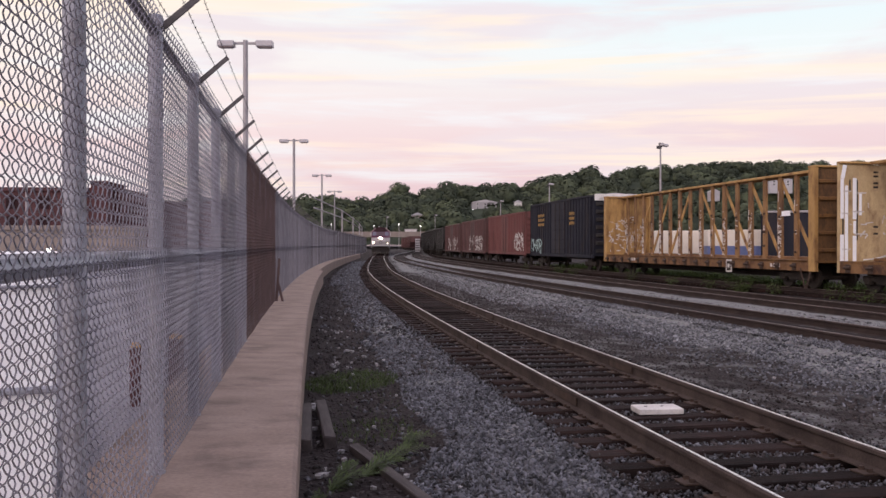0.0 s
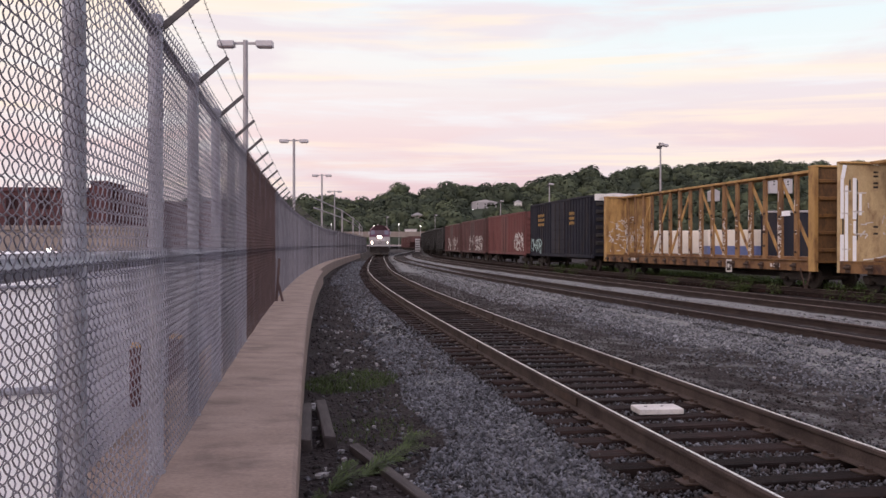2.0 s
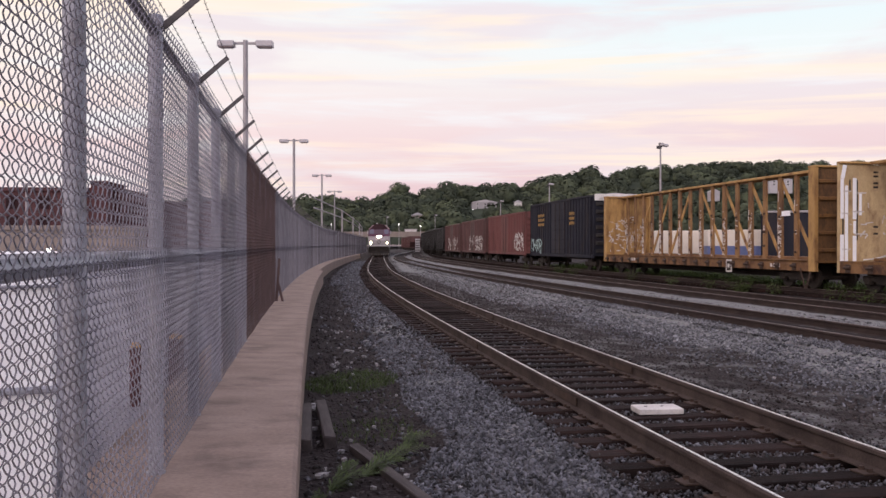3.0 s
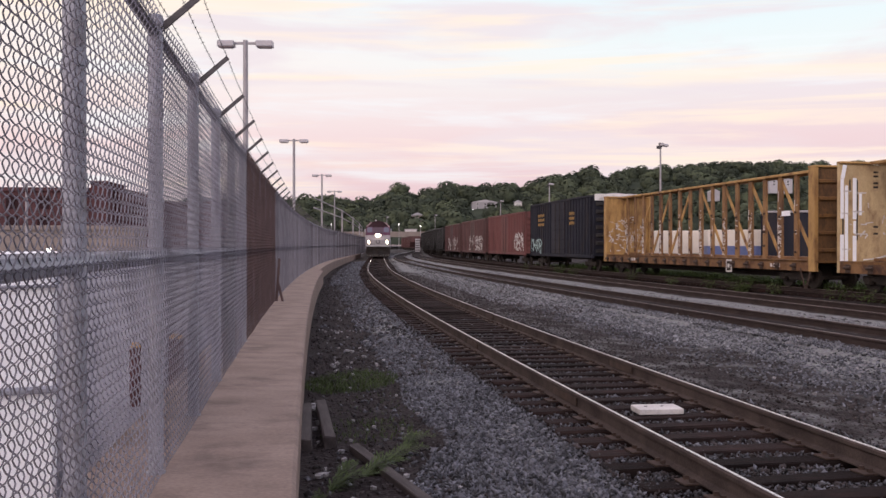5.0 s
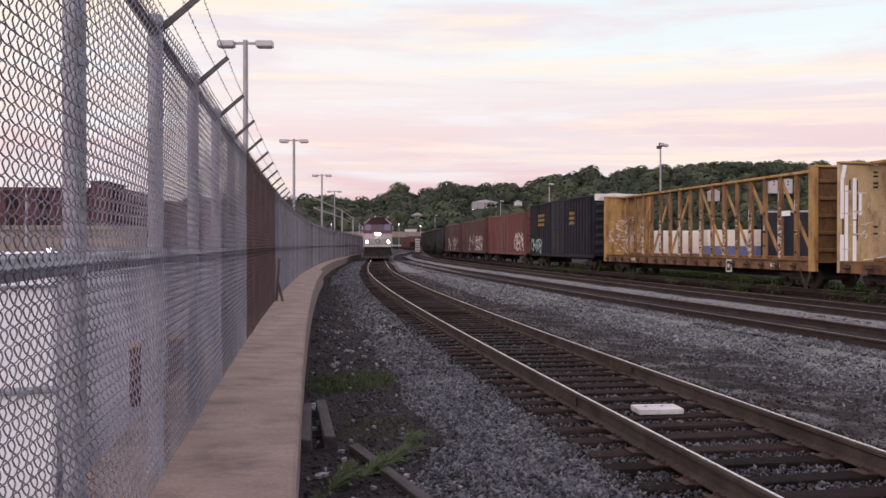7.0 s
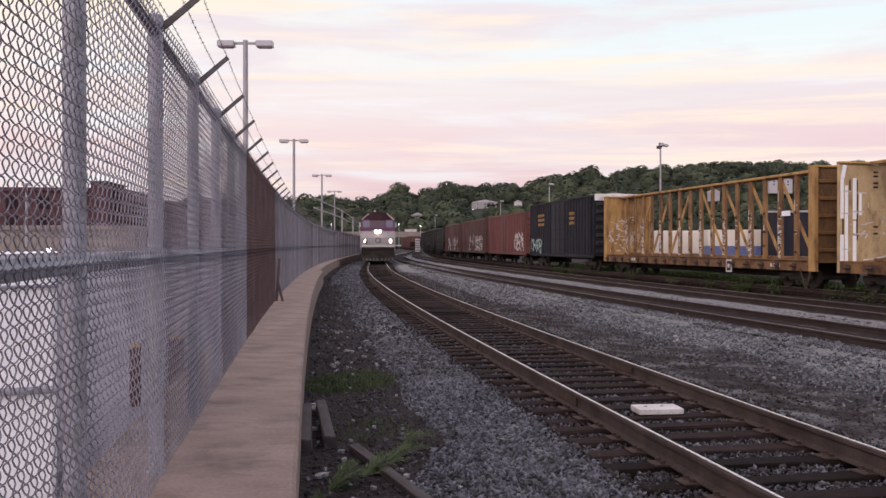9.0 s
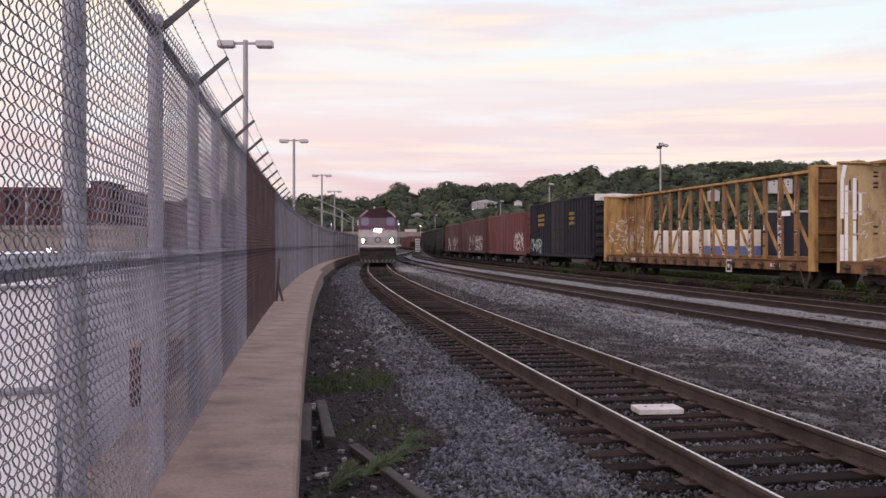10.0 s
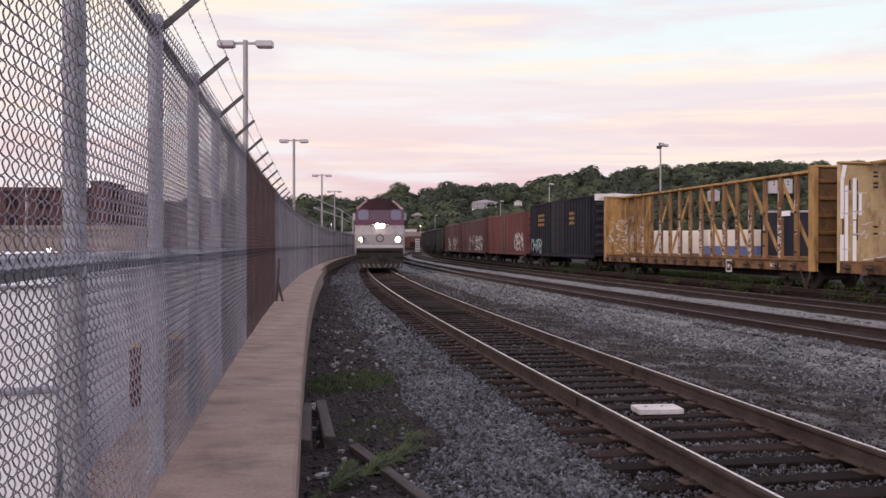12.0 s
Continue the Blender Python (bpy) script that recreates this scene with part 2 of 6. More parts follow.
SCRAP = material("dirty_paper", (0.20, 0.19, 0.20), (0.46, 0.44, 0.45), 20, 90, 0.8, 0, 0.0, vary=0.35)
BLUE = material("blue_stripe", (0.10, 0.13, 0.30), (0.16, 0.20, 0.40), 2, 30, 0.5, 0, 0.0)

# ---- helpers for building ----


def part(name, bm, mat, parent=None, label="", smooth=False):
    me = bpy.data.meshes.new(name)
    bm.to_mesh(me)
    bm.free()
    me.materials.append(mat)
    if smooth:
        me.shade_smooth()
    ob = new(name, me)
    ob.parent = parent
    if label:
        ob["label"] = label
    return ob


def stuff_mesh(name, verts, faces, mat, parent=None):
    """verts (n, 3) and faces (m, 3 or 4) as arrays."""
    verts, faces = np.asarray(verts, np.float32), np.asarray(faces, np.int32)
    me = bpy.data.meshes.new(name)
    k = faces.shape[1]
    me.vertices.add(len(verts))
    me.vertices.foreach_set("co", verts.ravel())
    me.loops.add(faces.size)
    me.loops.foreach_set("vertex_index", faces.ravel())
    me.polygons.add(len(faces))
    me.polygons.foreach_set("loop_start", np.arange(0, faces.size, k, dtype=np.int32))
    me.update(calc_edges=True)
    me.validate()
    me.materials.append(mat)
    ob = new(name, me)
    ob.parent = parent
    return ob


def empty(name, m=None, label="", category="", group="", kind=""):
    ob = new(name)
    if m is not None:
        ob.matrix_basis = m
    return tagged(ob, label, category, group, kind)


def bx(bm, x0, x1, y0, y1, z0, z1, chamfer=0.0):
    vs = [bm.verts.new((x, y, z)) for x in (x0, x1) for y in (y0, y1) for z in (z0, z1)]
    fs = [bm.faces.new([vs[i] for i in q]) for q in ((0, 1, 3, 2), (4, 6, 7, 5), (0, 4, 5, 1), (2, 3, 7, 6), (0, 2, 6, 4), (1, 5, 7, 3))]
    if chamfer:
        es = list({e for f in fs for e in f.edges})
        bmesh.ops.bevel(bm, geom=es, offset=chamfer, segments=1, affect="EDGES", profile=0.5)
    return bm


def box(x0, x1, y0, y1, z0, z1, chamfer=0.0):
    return bx(bmesh.new(), x0, x1, y0, y1, z0, z1, chamfer)


def rod(bm, a, b, r, n=8, r2=None):
    a, b = Vector(a), Vector(b)
    q = (b - a).to_track_quat("Z", "Y").to_matrix()
    r2 = r if r2 is None else r2
    lo = [bm.verts.new(a + q @ Vector((r * math.cos(i * math.tau / n), r * math.sin(i * math.tau / n), 0))) for i in range(n)]
    hi = [bm.verts.new(b + q @ Vector((r2 * math.cos(i * math.tau / n), r2 * math.sin(i * math.tau / n), 0))) for i in range(n)]
    for i in range(n):
        bm.faces.new((lo[i], lo[(i + 1) % n], hi[(i + 1) % n], hi[i]))
    bm.faces.new(lo[::-1])
    bm.faces.new(hi)
    return bm


def bar(bm, a, b, w, d, up=(0, 1, 0)):
    """A straight bar of w by d from a to b; w lies across up."""
    a, b, up = Vector(a), Vector(b), Vector(up)
    t = (b - a).normalized()
    s = t.cross(up).normalized()
    u = s.cross(t).normalized()
    ring = [(-w / 2, -d / 2), (w / 2, -d / 2), (w / 2, d / 2), (-w / 2, d / 2)]
    lo = [bm.verts.new(a + s * i + u * j) for i, j in ring]
    hi = [bm.verts.new(b + s * i + u * j) for i, j in ring]
    for i in range(4):
        bm.faces.new((lo[i], lo[(i + 1) % 4], hi[(i + 1) % 4], hi[i]))
    bm.faces.new(lo[::-1])
    bm.faces.new(hi)
    return bm


def curve_of(c, far):
    """x along a line given as a polynomial of y, straight on beyond far."""
    def at(y):
        y0 = min(y, far)
        v = sum(k * y0 ** i for i, k in enumerate(c))
        s = sum(i * k * y0 ** (i - 1) for i, k in enumerate(c) if i)
        return v + s * (y - y0), s
    return at


MAIN_BASE = curve_of((3.969, -0.1879, 0.000892, -0.0000017125), 100)


def MAIN(y):
    """The main track: its curve is sharpest about 84 m off."""
    x, s = MAIN_BASE(y)
    k = 0.33 * math.exp(-((y - 84) / 22) ** 2)
    return x + k, s - k * 2 * (y - 84) / 22 ** 2



TRACK_B = curve_of((11.30, -0.2105, 0.000403, 0.00000127), 150)
TRACK_C = curve_of((15.04, -0.1869, 0.0000468, 0.0000022), 150)
SIDING = curve_of((22.55, -0.2218, 0.00046), 230)
FAR_LINE = curve_of((13.34, -0.0874), 400)
FENCE = curve_of((-0.7505, -0.1662, 0.000673), 85)
KERB = curve_of((-0.049, -0.159, 0.000558), 95)


def beside(curve, y, off):
    x, s = curve(y)
    n = math.hypot(1, s)
    return x + off / n, y - off * s / n


def sweep(bm, profile, curve, y0, y1, step, closed=True, grow=1.0):
    """Carries a profile of (offset to the right, z) along a curve."""
    rings, y = [], y0
    while True:
        rings.append([bm.verts.new((*beside(curve, y, o), z)) for o, z in profile])
        if y >= y1 - 1e-6:
            break
        y = min(y + step, y1)
        step *= grow
    n = len(profile)
    for a, b in zip(rings, rings[1:]):
        for i in range(n if closed else n - 1):
            bm.faces.new((a[i], a[(i + 1) % n], b[(i + 1) % n], b[i]))
    if closed:
        bm.faces.new(rings[0])
        bm.faces.new(rings[-1][::-1])
    return bm


# ---- ground ----


def lumps(x, y, s=1.0):
    return noise.noise((x * s, y * s, 3.1))


def ground_height(x, y):
    """Height of the ground: low beside the kerb, ballast shoulders at the tracks."""
    u = x - MAIN(y)[0]
    z = -0.02
    if abs(u) < 1.34:
        z -= 0.05
    if u < -1.3:
        z -= min(0.13, 0.06 * (-1.3 - u))
    ub = x - TRACK_B(y)[0]
    if u > 1.4 and ub < -1.4:
        z -= 0.10 * math.sin(math.pi * (u - 1.4) / max(0.6, u - 1.4 - (ub + 1.4)))
    uc = x - TRACK_C(y)[0]
    if abs(ub) < 1.5 or abs(uc) < 1.5:
        z += 0.05
    if uc > 1.5:
        z -= min(0.25, 0.10 * (uc - 1.5))
    return z


def build_ground():
    ys = [-4000, -1000, -250, -80, -40, -20, -8, -3] + list(np.arange(0, 40, 0.5)) + list(np.arange(40, 130, 2.5)) + list(np.arange(130, 420, 12)) + [500, 700, 1000, 1600, 2600, 4000]
    offs = [-4000, -1500, -500, -150, -60, -25, -12] + list(np.arange(-6, 14, 0.4)) + list(np.arange(14, 40, 2.5)) + [50, 80, 150, 400, 1200, 4000]
    verts, mask = [], []
    for y in ys:
        for o in offs:
            x = MAIN(y)[0] + o
            z = ground_height(x, y) if -7 < o < 14 else ground_height(MAIN(y)[0] + max(-6, min(13.6, o)), y)
            if -6 < o < 30 and 0 < y < 60:
                z += 0.025 * lumps(x, y, 1.7) + 0.012 * lumps(x, y, 6.0)
            verts.append((x, y, z))
            ub = x - TRACK_B(y)[0]
            uc = x - TRACK_C(y)[0]
            # clean stone at the main track's near side and beside the second track, soil elsewhere
            g = 0.0
            fade = max(0.1, 1 - max(0, y - 20) / 40)
            if -2.15 < o < -1.2:
                g = 0.9 * fade
            if -2.6 < ub < -0.8 or 0.7 < ub and uc < -0.9:
                g = 0.9
            if o > 1.7 and ub < -2.6:
                g = 0.3
            if 0.9 < uc < 6:
                g = 0.5 if uc < 2.4 else 0.2
            if abs(ub) < 0.8 or abs(uc) < 0.9:
                g = -0.3 if abs(ub) < 0.8 else 0.1
            if 1.0 < o < 1.7:
                g = 0.4
            mask.append(g)
    n = len(offs)
    faces = [(r * n + i, r * n + i + 1, (r + 1) * n + i + 1, (r + 1) * n + i) for r in range(len(ys) - 1) for i in range(n - 1)]
    m = bpy.data.materials.new("yard_ground")
    m.use_nodes = True
    nt = m.node_tree
    b = nt.nodes["Principled BSDF"]
    at = nt.nodes.new("ShaderNodeAttribute")
    at.attribute_name = "stone"
    tc = nt.nodes.new("ShaderNodeTexCoord")
    vor = nt.nodes.new("ShaderNodeTexVoronoi")
    vor.inputs["Scale"].default_value = 17.0
    n1 = nt.nodes.new("ShaderNodeTexNoise")
    n1.inputs["Scale"].default_value, n1.inputs["Detail"].default_value = 1.3, 7.0
    n2 = nt.nodes.new("ShaderNodeTexNoise")
    n2.inputs["Scale"].default_value, n2.inputs["Detail"].default_value = 32.0, 4.0
    for k in (vor, n1, n2):
        nt.links.new(tc.outputs["Object"], k.inputs["Vector"])
    stone = mix_node(nt, 0.75, (0.22, 0.218, 0.23), vor.outputs["Color"], "MULTIPLY")
    grey = nt.nodes.new("ShaderNodeHueSaturation")
    grey.inputs["Saturation"].default_value, grey.inputs["Value"].default_value = 0.12, 1.2
    nt.links.new(stone, grey.inputs["Color"])
    soil = ramp_node(nt, n2.outputs[0], [(0.35, (0.013, 0.0095, 0.0098)), (0.60, (0.036, 0.027, 0.027)), (0.78, (0.095, 0.084, 0.085))])
    edge = math_node(nt, "ADD", at.outputs["Fac"], math_node(nt, "MULTIPLY", math_node(nt, "SUBTRACT", n1.outputs[0], 0.5), 1.6))
    cut = ramp_node(nt, edge, [(0.25, (0, 0, 0)), (0.80, (1, 1, 1))])
    nt.links.new(mix_node(nt, cut.outputs[0], soil.outputs[0], grey.outputs[0]), b.inputs["Base Color"])
    b.inputs["Roughness"].default_value = 0.92
    b.inputs["Specular IOR Level"].default_value = 0.2
    bp = nt.nodes.new("ShaderNodeBump")
    bp.inputs["Strength"].default_value, bp.inputs["Distance"].default_value = 0.7, 0.03
    nt.links.new(math_node(nt, "ADD", vor.outputs["Distance"], n2.outputs[0]), bp.inputs["Height"])
    nt.links.new(bp.outputs[0], b.inputs["Normal"])
    ob = stuff_mesh("ground", verts, faces, m)
    a = ob.data.attributes.new("stone", "FLOAT", "POINT")
    a.data.foreach_set("value", np.array(mask, np.float32))
    ob.data.shade_smooth()
    tagged(ob, "dark cindery yard ground with grey crushed stone between the tracks", "ground", kind="structure")


build_ground()

# ---- kerb wall and pale deck beyond the fence ----


def build_kerb():
    root = empty("retaining_wall", label="long low weathered tan concrete retaining wall under the fence", category="wall", kind="structure")
    y = -20.3
    k = 0
    while y < 130:
        length = 3.05 if y < 44 else 6.1
        wide = 0.0 if y < 43.5 else -0.28
        top = 0.55 - (0.0 if y < 43.5 else 0.05)
        inner = lambda yy: FENCE(yy)[0] - KERB(yy)[0] - 0.42
        bm = bmesh.new()
        rings = []
        y1 = y + length - 0.0015
        n = 18 if y < 20 else 5
        for i in range(n + 1):
            yy = y + (y1 - y) * i / n
            o = inner(yy)
            chip = 0.010 * noise.noise((yy * 5.0, k, 0.0)) + 0.005 * noise.noise((yy * 17.0, k, 4.0)) if 0 < i < n else 0.0
            lip = 0.024 + 0.012 * noise.noise((yy * 9.0, k, 8.0))
            prof = [(wide - 0.02, -0.6), (wide + chip, top - lip), (wide + chip - lip, top + 0.4 * chip), (o, top + 0.01), (o - 0.02, -0.6)]
            rings.append([bm.verts.new((*beside(KERB, yy, a), z)) for a, z in prof])
        for a, b in zip(rings, rings[1:]):
            for i in range(5):
                bm.faces.new((a[i], b[i], b[(i + 1) % 5], a[(i + 1) % 5]))
        bm.faces.new(rings[0])
        bm.faces.new(rings[-1][::-1])
        bmesh.ops.recalc_face_normals(bm, faces=bm.faces)
        part("wall_block", bm, CONCRETE, root)
        y += length
        k += 1


build_kerb()


def build_deck():
    """A pale flat deck behind the fence, a little lower than the wall's top."""
    bm = bmesh.new()
    rows = []
    ys = [-25, -12, -6, 0, 4, 8, 12, 20, 30, 45, 60, 90]
    for y in ys:
        x = FENCE(y)[0] - 0.5
        rows.append([bm.verts.new((a, y, z)) for a, z in ((x, 0.12), (x - 8, 0.12), (-70, 0.12), (-70, -0.3), (x, -0.3))])
    for a, b in zip(rows, rows[1:]):
        for i in range(5):
            bm.faces.new((a[i], a[(i + 1) % 5], b[(i + 1) % 5], b[i]))
    bm.faces.new(rows[0])
    bm.faces.new(rows[-1][::-1])
    bmesh.ops.recalc_face_normals(bm, faces=bm.faces)
    tagged(part("deck", bm, PALE), "wide grey concrete deck behind the fence", "deck", kind="structure")


build_deck()


# ---- fence ----
POST_STEP = 1.66
POSTS = [4.88 + POST_STEP * (i - 7) - (0.08 if i == 6 else 0.0) for i in range(101)]
TOPZ, MIDZ, BASEZ = 2.99, 1.755, 0.555


# one half turn of the woven wire: height, way across and depth
LOOP = ((0.0, 0.0, 0.0), (0.10, 0.035, 0.7), (0.27, 0.22, 1.25), (0.73, 0.78, 1.25), (0.90, 0.965, 0.7))


def fence_bay_mesh(y0, y1, across, high, r, woven):
    """Woven zigzag wires between two posts, each a flattened spiral: verts and quads."""
    n = max(2, int(round((math.hypot(y1 - y0, FENCE(y1)[0] - FENCE(y0)[0])) / (across / 2))))
    m = int(round((TOPZ + 0.07 - BASEZ - 0.02) / (high / 2)))
    V, F = [], []
    for i in range(n):
        ya, yb = y0 + (y1 - y0) * (i - 0.10) / n, y0 + (y1 - y0) * (i + 1.10) / n
        base = len(V)
        count = 0
        for j in range(m + 1):
            p, q = (ya, yb) if (j + i) % 2 else (yb, ya)
            side = 0.009 if (j + i) % 2 else -0.009
            for f, g, e in (LOOP if woven and j < m else ((0.0, 0.0, 0.6),)):
                y = p + (q - p) * g
                depth = side * e
                wob = 0.012 * noise.noise((y * 0.9, j * 0.12, 0.0))
                x, yy = beside(FENCE, y, depth + wob)
                z = BASEZ + 0.02 + (j + f) * high / 2 + 0.006 * noise.noise((y * 1.1, j * 0.3, 7.0))
                V += [(x - r, yy, z - r * 0.6), (x + r, yy, z - r * 0.6), (x, yy + r * 1.1, z + r)]
                count += 1
        for j in range(count - 1):
            a, b = base + 3 * j, base + 3 * j + 3
            for k in range(3):
                F.append((a + k, a + (k + 1) % 3, b + (k + 1) % 3, b + k))
    return V, F


def barb_wire(y0, y1, off, z, root):
    V, F = [], []
    ys = np.arange(y0, y1, 0.4)
    r = 0.0021
    for i, y in enumerate(ys):
        x, yy = beside(FENCE, y, off)
        sag = 0.012 * math.sin(math.pi * (((y - POSTS[0]) / POST_STEP) % 1.0))
        V += [(x - r, yy, z - sag), (x + r, yy, z - sag), (x, yy, z - sag + 1.7 * r)]
    for i in range(len(ys) - 1):
        for k in range(3):
            F.append((3 * i + k, 3 * i + (k + 1) % 3, 3 * i + 3 + (k + 1) % 3, 3 * i + 3 + k))
    for y in np.arange(y0, min(y1, 30), 0.13):
        x, yy = beside(FENCE, y, off)
        sag = 0.012 * math.sin(math.pi * (((y - POSTS[0]) / POST_STEP) % 1.0))
        a = random.uniform(0, 3.14)
        for da in (0.0, 1.57):
            c, s = 0.012 * math.cos(a + da), 0.012 * math.sin(a + da)
            base = len(V)
            V += [(x - c, yy - 0.004, z - sag - s), (x - c, yy + 0.004, z - sag - s), (x + c, yy + 0.004, z - sag + s), (x + c, yy - 0.004, z - sag + s)]
            F.append((base, base + 1, base + 2, base + 3))
    ob = stuff_mesh("barbed_wire", V, F, ARM, root)
    ob["kind"] = "stuff"


def build_fence():
    root = empty("chain_link_fence", label="tall galvanised chain-link fence with barbed wire arms, partly rusted", category="fence")
    # posts and arms share their meshes
    bm = bmesh.new()
    rod(bm, (0, 0, 0), (0, 0, TOPZ - BASEZ + 0.06), 0.041, 14)
    rod(bm, (0, 0, TOPZ - BASEZ + 0.04), (0, 0, TOPZ - BASEZ + 0.10), 0.050, 14, 0.040)
    rod(bm, (0, 0, 0), (0, 0, 0.012), 0.052, 14)
    for z in (0.25, 0.62, 1.0, 1.5, 1.9, 2.25):
        rod(bm, (0, 0, z), (0, 0, z + 0.022), 0.045, 14)
    me_post = part("post", bm, STEEL, root, smooth=False)
    bm = bmesh.new()
    bar(bm, (-0.01, 0, TOPZ - BASEZ - 0.02), (0.255, 0, TOPZ - BASEZ + 0.225), 0.022, 0.024)
    bar(bm, (-0.01, -0.015, TOPZ - BASEZ - 0.012), (0.255, -0.015, TOPZ - BASEZ + 0.225), 0.034, 0.006)
    me_arm = part("arm", bm, ARM, root)
    for i, y in enumerate(POSTS):
        x, s = FENCE(y)
        for src, nm in ((me_post, "post"), (me_arm, "arm")):
            ob = src if i == 0 else new(nm, src.data)
            ob.parent = root
            dx, dy = beside(FENCE, y, -0.045)
            ob.matrix_basis = pose(dx, dy, BASEZ, 0, 0, math.degrees(-math.atan(s)))
    for z, r, nm in ((TOPZ, 0.024, "top_rail"), (MIDZ, 0.040, "middle_rail")):
        bm = sweep(bmesh.new(), [(-0.045 + r * math.cos(k * math.tau / 8), z + r * math.sin(k * math.tau / 8)) for k in range(8)], FENCE, POSTS[0], POSTS[-1], 0.8)
        part(nm, bm, ARM if nm == "top_rail" else STEEL, root)
    part("bottom_wire", sweep(bmesh.new(), [(-0.01 + 0.004 * math.cos(k * math.tau / 5), BASEZ + 0.05 + 0.004 * math.sin(k * math.tau / 5)) for k in range(5)], FENCE, POSTS[0], POSTS[-1], 0.8), WIRE, root)
    edges = POSTS
    for i, (y0, y1) in enumerate(zip(edges, edges[1:])):
        k = 1.0 if y1 < 45 else 2.0 if y1 < 80 else 4.0
        rusty = 11.2 < (y0 + y1) / 2 < 20.5
        V, F = fence_bay_mesh(y0, y1, 0.076 * k, 0.098 * k, 0.0025 * k, y1 < 20)
        ob = stuff_mesh("wire_mesh", V, F, WIRE_RUST if rusty else WIRE, root)
        ob["kind"] = "stuff"
        if rusty:
            ob["label"] = "rust-brown wire mesh"
    bx0, by0 = beside(FENCE, 19.9, 0.03)
    part("brace", bar(bar(bmesh.new(), (bx0, by0, 0.55), (bx0 - 0.03, by0 + 0.5, 1.5), 0.05, 0.05), (bx0 + 0.16, by0 - 0.1, 0.55), (bx0, by0 + 0.2, 0.95), 0.05, 0.05), WIRE_RUST, root, "rusty leaning brace")
    for off, z in ((0.075, TOPZ + 0.085), (0.16, TOPZ + 0.163), (0.245, TOPZ + 0.24)):
        barb_wire(POSTS[0], POSTS[-1], off - 0.045, z, root)


build_fence()


# ---- tracks ----
RAIL_PROFILE = [(-0.070, 0.02), (0.070, 0.02), (0.070, 0.032), (0.012, 0.050), (0.010, 0.145), (0.036, 0.158), (0.036, 0.186), (0.026, 0.1955),
                (-0.026, 0.1955), (-0.036, 0.186), (-0.036, 0.158), (-0.010, 0.145), (-0.012, 0.050), (-0.070, 0.032)]


